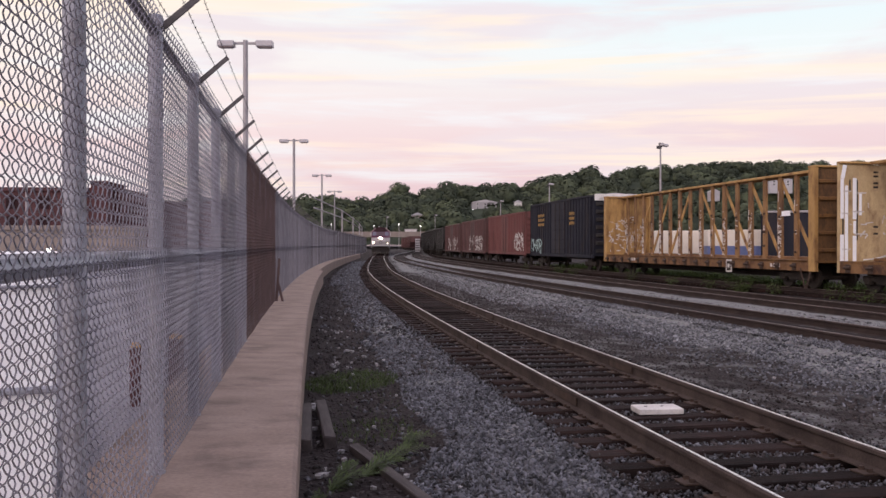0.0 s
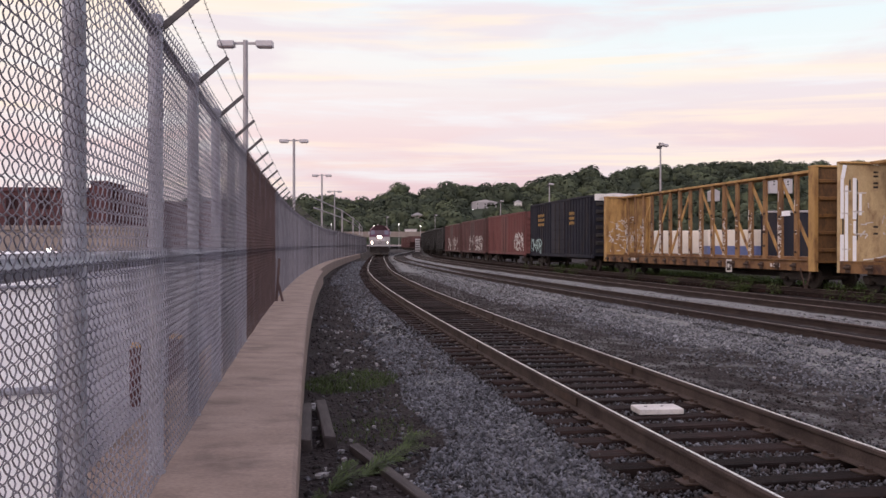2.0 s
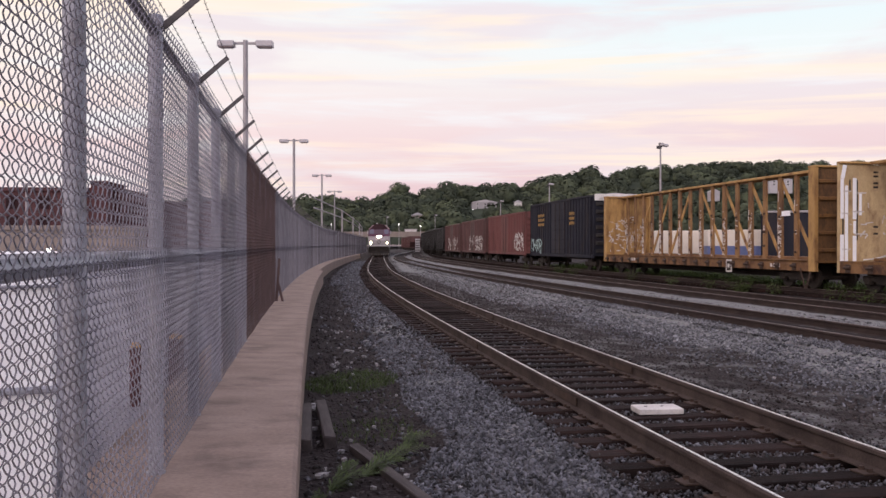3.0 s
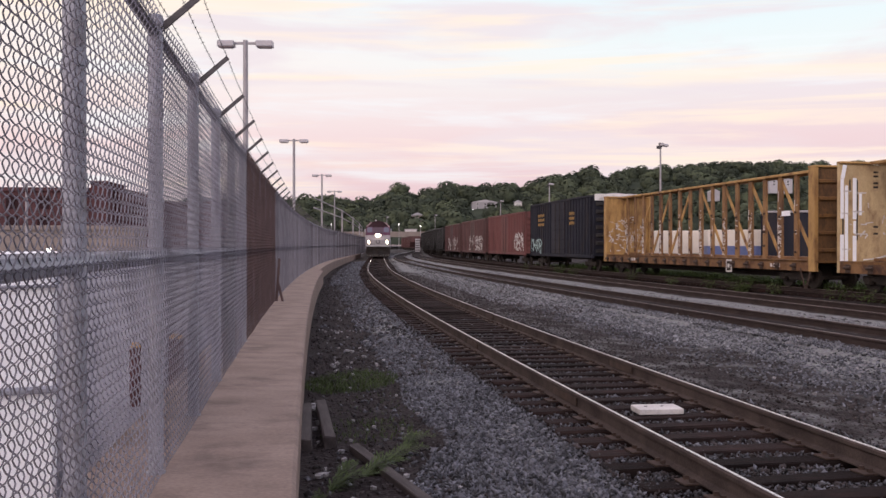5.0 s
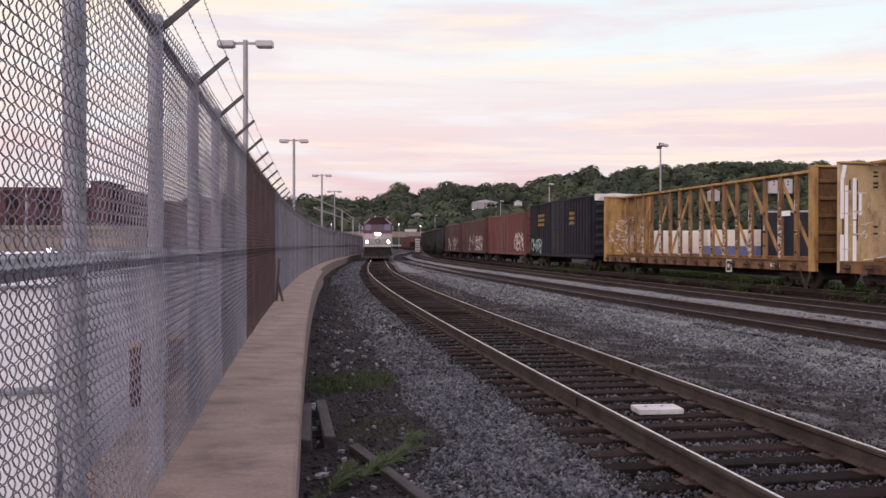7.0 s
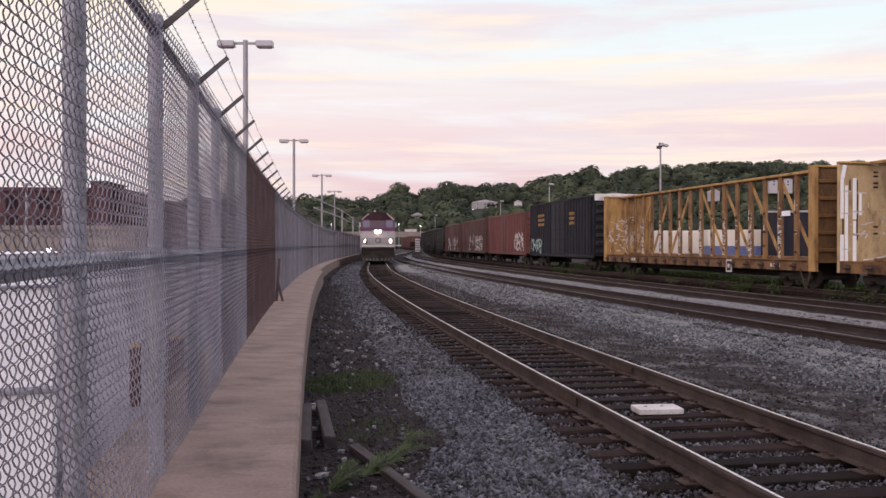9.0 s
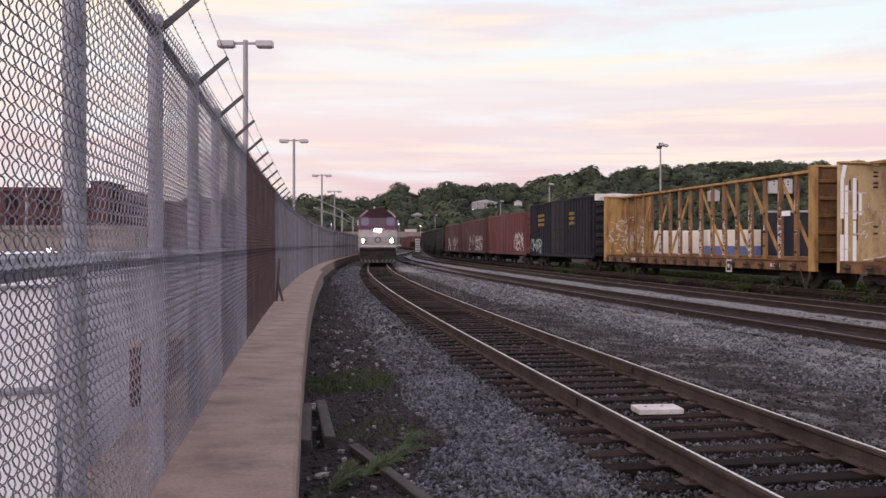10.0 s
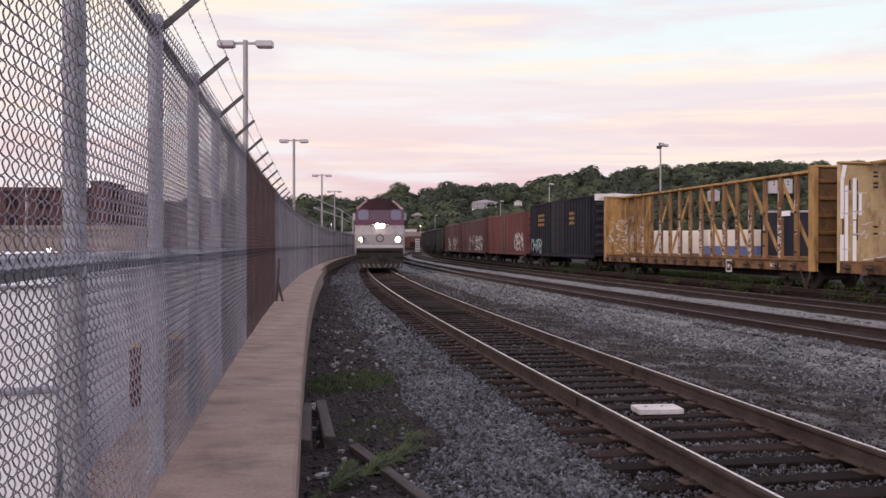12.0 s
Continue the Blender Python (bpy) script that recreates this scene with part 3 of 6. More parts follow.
def build_track(name, curve, y0, y1, label, head, ties_as_parts, zoff=0.0):
    root = empty(name, label=label, category="railway track", kind="structure")
    for side in (-1, 1):
        prof = [(side * 0.7525 + o, z + zoff) for o, z in RAIL_PROFILE]
        rail = part("rail", sweep(bmesh.new(), prof, curve, y0, y1, 0.8, grow=1.01), RAIL_SIDE if ties_as_parts else RAIL_RUST, root)
        top = [(side * 0.7525 + o, z + zoff) for o, z in ((-0.013, 0.192), (0.013, 0.192), (0.011, 0.2), (-0.011, 0.2))]
        part("running_surface", sweep(bmesh.new(), top, curve, y0, y1, 0.8, grow=1.01), head, rail, "worn shiny rail head")
        if ties_as_parts:
            for yj in ((10.15, 15.4, 26.5) if side < 0 else (12.3, 21.0)):
                for o in (-0.034, 0.022):
                    jb = sweep(bmesh.new(), [(side * 0.7525 + o, 0.065), (side * 0.7525 + o + 0.012, 0.065), (side * 0.7525 + o + 0.012, 0.15), (side * 0.7525 + o, 0.15)], curve, yj - 0.42, yj + 0.42, 0.42)
                    part("joint_bar", jb, PLATE, rail)
    rnd = random.Random(len(name))
    shapes = []
    for k in range(5):
        bm = box(-1.30, 1.30, -0.112, 0.112, -0.14, 0.0, 0.012)
        for v in bm.verts:
            v.co.x += rnd.uniform(-0.03, 0.03)
            v.co.y += rnd.uniform(-0.008, 0.008)
            v.co.z += rnd.uniform(-0.008, 0.004)
        me = bpy.data.meshes.new("tie")
        bm.to_mesh(me)
        bm.free()
        me.materials.append(TIE)
        shapes.append(me)
    bm = bmesh.new()
    bx(bm, -0.18, 0.18, -0.095, 0.095, 0.0, 0.016, 0.004)
    for sx in (-0.10, 0.10):
        for sy in (-0.05, 0.055):
            bx(bm, sx - 0.018, sx + 0.018, sy - 0.014, sy + 0.014, 0.016, 0.045)
    plate = bpy.data.meshes.new("tie_plate")
    bm.to_mesh(plate)
    bm.free()
    plate.materials.append(PLATE)
    y, k = y0 + 0.2, 0
    V, F = [], []
    cube = [(sx, sy, sz) for sx in (-1, 1) for sy in (-1, 1) for sz in (-1, 1)]
    quads = ((0, 1, 3, 2), (4, 6, 7, 5), (0, 4, 5, 1), (2, 3, 7, 6), (0, 2, 6, 4), (1, 5, 7, 3))
    while y < y1:
        x, s = curve(y)
        skew = rnd.uniform(-1.2, 1.2)
        turn = math.degrees(-math.atan(s)) + skew
        shift = rnd.uniform(-0.06, 0.06)
        z = zoff + 0.012 + rnd.uniform(-0.008, 0.006)
        if ties_as_parts and k < 290:
            ob = new("tie", shapes[rnd.randrange(5)])
            ob.parent = root
            ob.matrix_basis = pose(x + shift, y, z, rnd.uniform(-1.2, 1.2), rnd.uniform(-0.4, 0.4), turn)
            if k < 122:
                for side in (-1, 1):
                    pl = new("tie_plate", plate)
                    pl.parent = ob
                    pl.matrix_basis = pose(side * 0.7525 - shift, 0, 0.001)
        else:
            m = pose(x + shift, y, z - 0.07, 0, 0, turn)
            base = len(V)
            V += [tuple(m @ Vector((1.3 * a, 0.11 * b, 0.07 * c))) for a, b, c in cube]
            F += [tuple(base + i for i in q) for q in quads]
        y += 0.50 + rnd.uniform(-0.03, 0.03)
        k += 1
    if V:
        ob = stuff_mesh("ties", V, F, TIE, root)
        ob["kind"] = "stuff"


build_track("railway_track", MAIN, -14, 420, "curved main railway track with shiny rails on dark ties", RAIL_TOP, True)
build_track("second_railway_track", TRACK_B, -14, 330, "yard track with dull brown rails in crushed stone", RAIL_DULL, False)
build_track("third_railway_track", TRACK_C, -14, 330, "weathered yard track beside weedy ground", RAIL_DULL, False)
build_track("siding_track", SIDING, -14, 300, "siding track under the parked freight cars", RAIL_DULL, False, -0.10)

# ---- freight cars ----


def car_pose(curve, y0, y1, z=0.1):
    """Pose of a car that stands with its ends over y0 (near) and y1 (far): local +y points to the near end."""
    xa, xb = curve(y0)[0], curve(y1)[0]
    t = Vector((xa - xb, y0 - y1, 0))
    return pose((xa + xb) / 2, (y0 + y1) / 2, z, 0, 0, math.degrees(math.atan2(-t.x, t.y))), t.length


def build_truck(root, y):
    """A two-axle freight truck with its wheels."""
    bm = bmesh.new()
    for x in (-1.0, 1.0):
        bx(bm, x - 0.07, x + 0.07, y - 1.15, y + 1.15, 0.42, 0.62, 0.03)
        bx(bm, x - 0.08, x + 0.08, y - 0.45, y + 0.45, 0.30, 0.80, 0.05)
        for dy in (-0.88, 0.88):
            bx(bm, x - 0.10, x + 0.10, y + dy - 0.17, y + dy + 0.17, 0.30, 0.62, 0.04)
    bx(bm, -1.0, 1.0, y - 0.2, y + 0.2, 0.45, 0.75)
    truck = part("truck", bm, UNDER, root)
    for dy in (-0.88, 0.88):
        for x in (-0.7525, 0.7525):
            bm = bmesh.new()
            rod(bm, (x - 0.065, y + dy, 0.42), (x + 0.065, y + dy, 0.42), 0.42, 20)
            rod(bm, (x - 0.09, y + dy, 0.42), (x + 0.09, y + dy, 0.42), 0.13, 12)
            part("wheel", bm, UNDER, truck)
        bm = bmesh.new()
        rod(bm, (-0.8, y + dy, 0.42), (0.8, y + dy, 0.42), 0.08, 8)
        part("axle", bm, UNDER, truck)


def coupler(root, y, sgn):
    bm = bmesh.new()
    bx(bm, -0.09, 0.09, min(y, y + sgn * 0.55), max(y, y + sgn * 0.55), 0.78, 0.98, 0.02)
    bx(bm, -0.16, 0.16, min(y + sgn * 0.45, y + sgn * 0.78), max(y + sgn * 0.45, y + sgn * 0.78), 0.74, 1.02, 0.04)
    part("coupler", bm, UNDER, root)


def ladder(root, x, y, z0, z1, mat, along_y=True, w=0.42):
    bm = bmesh.new()
    a, b = ((0, -w / 2), (0, w / 2)) if along_y else ((-w / 2, 0), (w / 2, 0))
    for p in (a, b):
        rod(bm, (x + p[0], y + p[1], z0), (x + p[0], y + p[1], z1), 0.016, 6)
    k = 0
    while z0 + 0.1 + 0.38 * k < z1:
        z = z0 + 0.1 + 0.38 * k
        rod(bm, (x + a[0], y + a[1], z), (x + b[0], y + b[1], z), 0.014, 6)
        k += 1
    part("ladder", bm, mat, root)


def scrawl(root, x, y0, y1, z0, z1, mat, seed, n=26, w=0.07, name="graffiti"):
    """Loose strokes of spray paint on a side wall at x, a few millimetres proud."""
    rnd = random.Random(seed)
    bm = bmesh.new()
    for i in range(n):
        y, z = rnd.uniform(y0, y1), rnd.uniform(z0, z1)
        ang = rnd.choice((1.57, 1.4, 1.8, 0.5, 2.6, 0.1)) + rnd.uniform(-0.2, 0.2)
        l = rnd.uniform(0.12, 0.5) * (z1 - z0)
        dy, dz = l * math.cos(ang) / 2, l * math.sin(ang) / 2
        q = [max(z0, min(z1, z + s * dz)) for s in (-1, 1)]
        bar(bm, (x + 0.0004 * i, max(y0, y - dy), q[0]), (x + 0.0004 * i, min(y1, y + dy), q[1] + 0.01), w * rnd.uniform(0.6, 1.3), 0.006, (1, 0, 0))
    ob = part(name, bm, mat, root, "sprayed pale strokes")
    ob["kind"] = "stuff"
    return ob


def bars(root, x, y0, y1, z, h, mat, n=6, name="lettering"):
    """A row of plain upright bars where writing cannot be read."""
    bm = bmesh.new()
    step = (y1 - y0) / n
    for i in range(n):
        bx(bm, x - 0.004, x + 0.004, y0 + step * i + step * 0.2, y0 + step * (i + 1) - step * 0.2, z, z + h)
    ob = part(name, bm, mat, root, "faded lettering too small to read")
    ob["kind"] = "stuff"
    return ob


def centerbeam(m, length, label, seed, boards=False):
    """Bulkhead flatcar with a truss along its middle. Local +x is the far side when +y points to the near end."""
    root = empty("centerbeam_flatcar", m, label, "freight car", "parked freight cars")
    h = length / 2
    deck = 1.12
    # side of the car towards the main track is local +x
    bm = bmesh.new()
    bx(bm, -1.45, 1.45, -h, h, deck - 0.08, deck)
    part("deck", bm, YELLOW_DIRT, root)
    for x in (-1.45, 1.37):
        bm = box(x, x + 0.08, -h, h, deck - 0.42, deck + 0.02, 0.01)
        sill = part("side_sill", bm, SILL_RUST, root)
        k = int(length / 1.2)
        for i in range(k):
            y = -h + 0.6 + i * 1.2
            bm = bmesh.new()
            bx(bm, x - 0.03 if x < 0 else x + 0.08, x if x < 0 else x + 0.12, y - 0.13, y + 0.13, deck - 0.40, deck - 0.10, 0.01)
            rod(bm, (x + (0.14 if x > 0 else -0.06), y - 0.16, deck - 0.22), (x + (0.14 if x > 0 else -0.06), y + 0.16, deck - 0.22), 0.055, 8)
            part("winch", bm, PLATE, sill)
    bm = box(-0.28, 0.28, -h + 1.5, h - 1.5, deck - 0.75, deck - 0.1, 0.03)
    part("centre_sill", bm, UNDER, root)
    for s in (-1, 1):
        deep = 0.22 if boards else 0.42
        y0, y1 = (h - deep, h) if s > 0 else (-h, -h + deep)
        bm = box(-1.45, 1.45, y0 + 0.1, y1 - 0.1, deck, 4.66)
        bh = part("bulkhead", bm, YELLOW_PALE if boards else YELLOW, root)
        out = y1 if s > 0 else y0
        inn = y0 if s > 0 else y1
        for x in (-1.49, 1.33):
            part("corner_post", box(x, x + 0.16, y0 + (0.095 if boards and s > 0 else 0), y1 - (0.095 if boards and s < 0 else 0), deck - 0.42, 4.70, 0.012), YELLOW_PALE if boards else YELLOW, bh)
        part("cap", box(-1.5, 1.5, y0 - 0.02, y1 + 0.02, 4.68, 4.76, 0.015), YELLOW, bh)
        for i in range(5):
            z = 1.45 + i * 0.66
            part("rib", box(-1.3, 1.3, out - 0.02 - (0.1 if s > 0 else -0.02), out - (0.0 if s > 0 else -0.1), z, z + 0.14, 0.02), YELLOW_DIRT, bh)
        part("end_panel", box(-1.32, 1.32, min(out - s * 0.10, out - s * 0.09), max(out - s * 0.10, out - s * 0.09), deck, 4.66), END_RUST, bh, "dark rusty outer face")
        part("upright", box(-0.12, 0.12, min(out, out - s * 0.11), max(out, out - s * 0.11), deck, 4.66, 0.01), END_RUST, bh)
        rnd = random.Random(seed + s)
        # boards, strapping and chalky marks on the inner face
        bm = bmesh.new()
        for i in range(16 if boards else 120):
            x, z = rnd.uniform(-1.15, 1.25), min(4.2, max(deck + 0.25, rnd.gauss(2.35, 0.55)))
            l, w = rnd.uniform(0.08, 0.32), rnd.uniform(0.02, 0.06)
            g = rnd.choice((0.0, 0.1, 1.5, 1.7, 0.7, 2.3)) + rnd.uniform(-0.15, 0.15)
            y = (inn + 0.1 * s) - s * (0.006 + 0.0002 * i)
            bar(bm, (x - l / 2 * math.cos(g), y, z - l / 2 * math.sin(g)), (x + l / 2 * math.cos(g), y, z + l / 2 * math.sin(g)), w, 0.006, (0, 1, 0))
        part("paint_mark", bm, PALEPAINT, bh, "pale peeling marks")["kind"] = "stuff"
        if boards and s < 0:
            for x, z0, z1, w in ((1.38, 2.68, 4.13, 0.13), (1.38, 1.13, 2.1, 0.15), (1.20, 1.13, 3.89, 0.13), (0.865, 2.66, 4.16, 0.15), (0.865, 2.14, 2.6, 0.11), (0.865, 1.13, 2.06, 0.15), (0.63, 2.8, 3.65, 0.11)):
                part("board", box(x - w / 2, x + w / 2, inn - 0.088, inn - 0.066, z0, z1, 0.004), ENAMEL, bh, "white upright board")
            part("board", bar(bmesh.new(), (1.37, inn - 0.07, 4.14), (1.27, inn - 0.07, 4.64), 0.15, 0.022, (0, 1, 0)), ENAMEL, bh, "white slanted board")
            for x, z, w in ((1.18, 3.66, 0.34), (0.60, 3.60, 0.40), (0.74, 2.92, 0.50), (1.20, 1.55, 0.36), (0.62, 2.10, 0.55), (1.25, 2.85, 0.3), (0.5, 2.45, 0.25)):
                part("strap", box(x - w / 2, x + w / 2, inn - 0.064, inn - 0.058, z, z + 0.04), PALEPAINT, bh)
            for x, z0, z1 in ((0.75, 1.9, 4.1), (1.05, 3.7, 4.1), (1.33, 2.1, 2.7)):
                part("scorch_mark", box(x - 0.03, x + 0.03, inn - 0.096, inn - 0.09, z0, z1), UNDER, bh, "dark upright scratch")
            for k in range(6):
                z = (4.35, 4.2, 3.95, 3.8, 2.35, 2.1)[k]
                part("stencil_mark", box(-0.12, 0.08, inn - 0.096, inn - 0.09, z, z + 0.07), UNDER, bh)
        coupler(root, h * s, s)
    # truss along the middle
    inner = h - 0.42
    pitch, mid = 1.22, -0.39
    part("top_chord", box(-0.46, 0.46, -inner, inner, 4.64, 4.75, 0.015), YELLOW, root)
    part("lower_chord", box(-0.30, 0.30, -inner, inner, deck, deck + 0.12, 0.015), SILL_RUST, root)
    for i in range(-8, 9):
        y = mid + pitch * i
        wide = 0.25 if i % 2 else 0.32
        bm = bmesh.new()
        bx(bm, 0.27, 0.36, y - wide / 2, y + wide / 2, deck, 4.66)
        for v in bm.verts:
            if v.co.z < 2:
                v.co.y = y + (v.co.y - y) * 1.2
        part("truss_post", bm, YELLOW_POST, root)
        rnd = random.Random(seed * 31 + i)
        bm = bmesh.new()
        for k in range(rnd.randrange(4, 9) if i % 2 else rnd.randrange(34, 56)):
            z = min(3.6, max(deck + 0.12, rnd.gauss(2.0, 0.55)))
            y0, y1 = sorted((rnd.uniform(-0.48, 0.48), rnd.uniform(-0.48, 0.48)))
            if rnd.random() < 0.25:
                y1, dz = y0 + 0.05, rnd.uniform(0.15, 0.5)
            else:
                y1, dz = max(y1, y0 + 0.3), rnd.uniform(-0.09, 0.09)
            bar(bm, (0.363 + 0.0001 * k, y + wide * y0, z), (0.363 + 0.0001 * k, y + wide * min(y1, 0.5), z + dz), rnd.choice((0.018, 0.025, 0.03, 0.05)), 0.006, (1, 0, 0))
        part("paint_mark", bm, PALEPAINT, root, "pale peeling marks")["kind"] = "stuff"
        # small dark tie-down brackets on the post
        for k in range(3):
            z = 1.5 + 0.75 * k + rnd.uniform(-0.15, 0.15)
            part("tie_down_bracket", box(0.36, 0.41, y - 0.06, y + 0.06, z, z + 0.09, 0.01), PLATE, root)
    for i, s in [(k, 1) for k in (0, 2, 4, 6)] + [(k, -1) for k in (-1, -3, -5)]:
        y = mid + pitch * i
        part("diagonal", bar(bmesh.new(), (0.30, y, 4.55), (0.30, y + s * pitch * 1.95, deck + 0.15), 0.16, 0.05, (1, 0, 0)), YELLOW, root)
    build_truck(root, h - 2.0)
    build_truck(root, -h + 2.0)
    for y in (-2.0, 2.2):
        part("brake_rod", rod(bmesh.new(), (0.5, y - 2.5, 0.55), (0.6, y + 2.5, 0.5), 0.03, 6), UNDER, root)
    bm = bmesh.new()
    bar(bm, (1.46, h * 0.41, deck - 0.62), (1.46, h * 0.41, deck - 0.05), 0.5, 0.02, (1, 0, 0))
    part("placard", bm, PALEPAINT, root, "square white-edged placard")
    part("placard_field", box(1.4705, 1.474, h * 0.41 - 0.18, h * 0.41 + 0.18, deck - 0.55, deck - 0.12), UNDER, root)
    part("placard_mark", box(1.4735, 1.477, h * 0.41 - 0.10, h * 0.41 + 0.08, deck - 0.42, deck - 0.25), PALEPAINT, root)
    part("tag_plate", box(0.40, 0.41, h - 4.05, h - 3.4, 2.95, 3.16), ENAMEL, root, "small white plate")
    for a0, a1 in (((1.46, h - 0.25, 0.85), (1.5, h - 0.55, 0.02)), ((1.48, h - 0.95, 0.8), (1.5, h - 0.6, 0.02))):
        part("hanging_strap", bar(bmesh.new(), a0, a1, 0.07, 0.02, (1, 0, 0)), PLATE, root, "bent rusty strap")
    if boards:
        pts = [(0.62 - 0.35 * k, -h + 0.32, 1.18 + 0.02 * k * k) for k in range(6)]
        bm = bmesh.new()
        for p0, p1 in zip(pts, pts[1:]):
            rod(bm, p0, p1, 0.03, 6)
        part("hose", bm, WHITE, root, "loose white strap hanging in a curve")
    bars(root, 1.458, -h + 4.0, -h + 5.0, deck - 0.3, 0.16, PALEPAINT, 4)
    bars(root, 1.458, h - 3.2, h - 2.4, deck - 0.3, 0.14, PALEPAINT, 4)
    return root


def boxcar(m, length, mat, height, label, seed, white_end=False, tag=None, letters=True):
    root = empty("boxcar", m, label, "freight car", "parked freight cars")
    h = length / 2
    w = 1.45
    bm = bmesh.new()
    bx(bm, -w, w, -h, h, 1.0, height - 0.1)
    body = part("body", bm, mat, root)
    n = int(length / 0.62)
    door = 1.55
    for x, s in ((-w, -1), (w, 1)):
        for i in range(n + 1):
            y = -h + i * length / n
            if abs(y) < door + 0.1:
                continue
            part("side_rib", box(min(x, x + s * 0.055), max(x, x + s * 0.055), max(-h, y - 0.06), min(h, y + 0.06), 1.05, height - 0.16), mat, body)
        part("sill", box(min(x, x + s * 0.07), max(x, x + s * 0.07), -h, h, 0.86, 1.08, 0.01), mat, body)
        part("top_rail", box(min(x, x + s * 0.07), max(x, x + s * 0.07), -h, h, height - 0.20, height - 0.06, 0.01), mat, body)
        d = part("door", box(min(x, x + s * 0.09), max(x, x + s * 0.09), -door, door, 1.12, height - 0.25, 0.012), DOORBLUE if white_end else mat, body)
        for i in range(5):
            z = 1.35 + i * (height - 1.9) / 4.4
            part("door_rib", box(min(x + s * 0.09, x + s * 0.12), max(x + s * 0.09, x + s * 0.12), -door + 0.05, door - 0.05, z, z + 0.07), mat, d)
        for y in (-0.5, 0.6):
            part("lock_bar", rod(bmesh.new(), (x + s * 0.14, y, 1.1), (x + s * 0.14, y, height - 0.3), 0.02, 6), UNDER, d)
    # shallow peaked roof with seams
    bm = bmesh.new()
    pts = [(-w - 0.04, height - 0.1), (0, height + 0.05), (w + 0.04, height - 0.1), (w + 0.04, height - 0.14), (-w - 0.04, height - 0.14)]
    a = [bm.verts.new((x, -h - 0.02, z)) for x, z in pts]
    b = [bm.verts.new((x, h + 0.02, z)) for x, z in pts]
    for i in range(5):
        bm.faces.new((a[i], b[i], b[(i + 1) % 5], a[(i + 1) % 5]))
    bm.faces.new(a)
    bm.faces.new(b[::-1])
    bmesh.ops.recalc_face_normals(bm, faces=bm.faces)
    part("roof", bm, LAMPHEAD if white_end else mat, root)
    for s in (-1, 1):
        y = h * s
        for i in range(7):
            z = 1.2 + i * (height - 1.7) / 6.6
            part("end_rib", box(-w + 0.08, w - 0.08, min(y, y + s * 0.09), max(y, y + s * 0.09), z, z + 0.26, 0.04), BLACK if white_end else mat, body)
        if white_end:
            part("end_band", box(-w, w, min(y, y + s * 0.10), max(y, y + s * 0.10), height - 0.46, height - 0.03, 0.01), WHITE, body, "white painted end band")
        coupler(root, y, s)
        ladder(body, 1.53, y - s * 0.35, 0.75, height - 0.3 if s > 0 else 2.6, mat)
        ladder(body, -1.0, y + s * 0.13, 0.75, 2.6, mat, False)
        part("step", box(1.42, 1.5, min(y - s * 0.1, y - s * 0.55), max(y - s * 0.1, y - s * 0.55), 0.5, 0.54), UNDER, body)
        build_truck(root, y - s * 2.0)
    part("underframe", box(-0.35, 0.35, -h + 1, h - 1, 0.7, 1.0), UNDER, root)
    if letters:
        for k in range(3):
            bars(root, w + 0.062, h - 5.3, h - 4.1, height - 1.25 - 0.34 * k, 0.22, LETTER, 6)
            bars(root, w + 0.062, -h + 2.4, -h + 4.2, height - 1.15 - 0.36 * k, 0.22, LETTER, 7)
    if tag:
        tm, y0, y1, z0, z1, k = tag
        scrawl(root, w + 0.066, y0, y1, z0, z1, tm, seed, k, 0.10)
    return root


def hopper(m, length, mat, height, label):
    root = empty("hopper_car", m, label, "freight car", "parked freight cars")
    h = length / 2
    w = 1.5
    bm = bmesh.new()
    pts = [(-h, height), (h, height), (h - 0.1, 2.4), (h - 1.9, 1.1), (-h + 1.9, 1.1), (-h + 0.1, 2.4)]
    a = [bm.verts.new((-w, y, z)) for y, z in pts]
    b = [bm.verts.new((w, y, z)) for y, z in pts]
    for i in range(6):
        bm.faces.new((a[i], b[i], b[(i + 1) % 6], a[(i + 1) % 6]))
    bm.faces.new(a)
    bm.faces.new(b[::-1])
    bmesh.ops.recalc_face_normals(bm, faces=bm.faces)
    body = part("body", bm, mat, root)
    for x, s in ((-w, -1), (w, 1)):
        for i in range(int(length / 1.1) + 1):
            y = -h + 0.1 + i * (length - 0.2) / int(length / 1.1)
            part("side_rib", box(min(x, x + s * 0.07), max(x, x + s * 0.07), y - 0.05, y + 0.05, 1.1 if abs(y) < h - 1.9 else 2.3, height), mat, body)
        part("top_rail", box(min(x, x + s * 0.09), max(x, x + s * 0.09), -h, h, height - 0.12, height + 0.02), mat, body)
    for s in (-1, 1):
        coupler(root, h * s, s)
        build_truck(root, s * (h - 1.9))
        part("end_sill", box(-1.4, 1.4, min(s * h, s * (h - 0.3)), max(s * h, s * (h - 0.3)), 0.85, 1.1), mat, root)
    part("underframe", box(-0.3, 0.3, -h, h, 0.75, 1.0), UNDER, root)
    return root


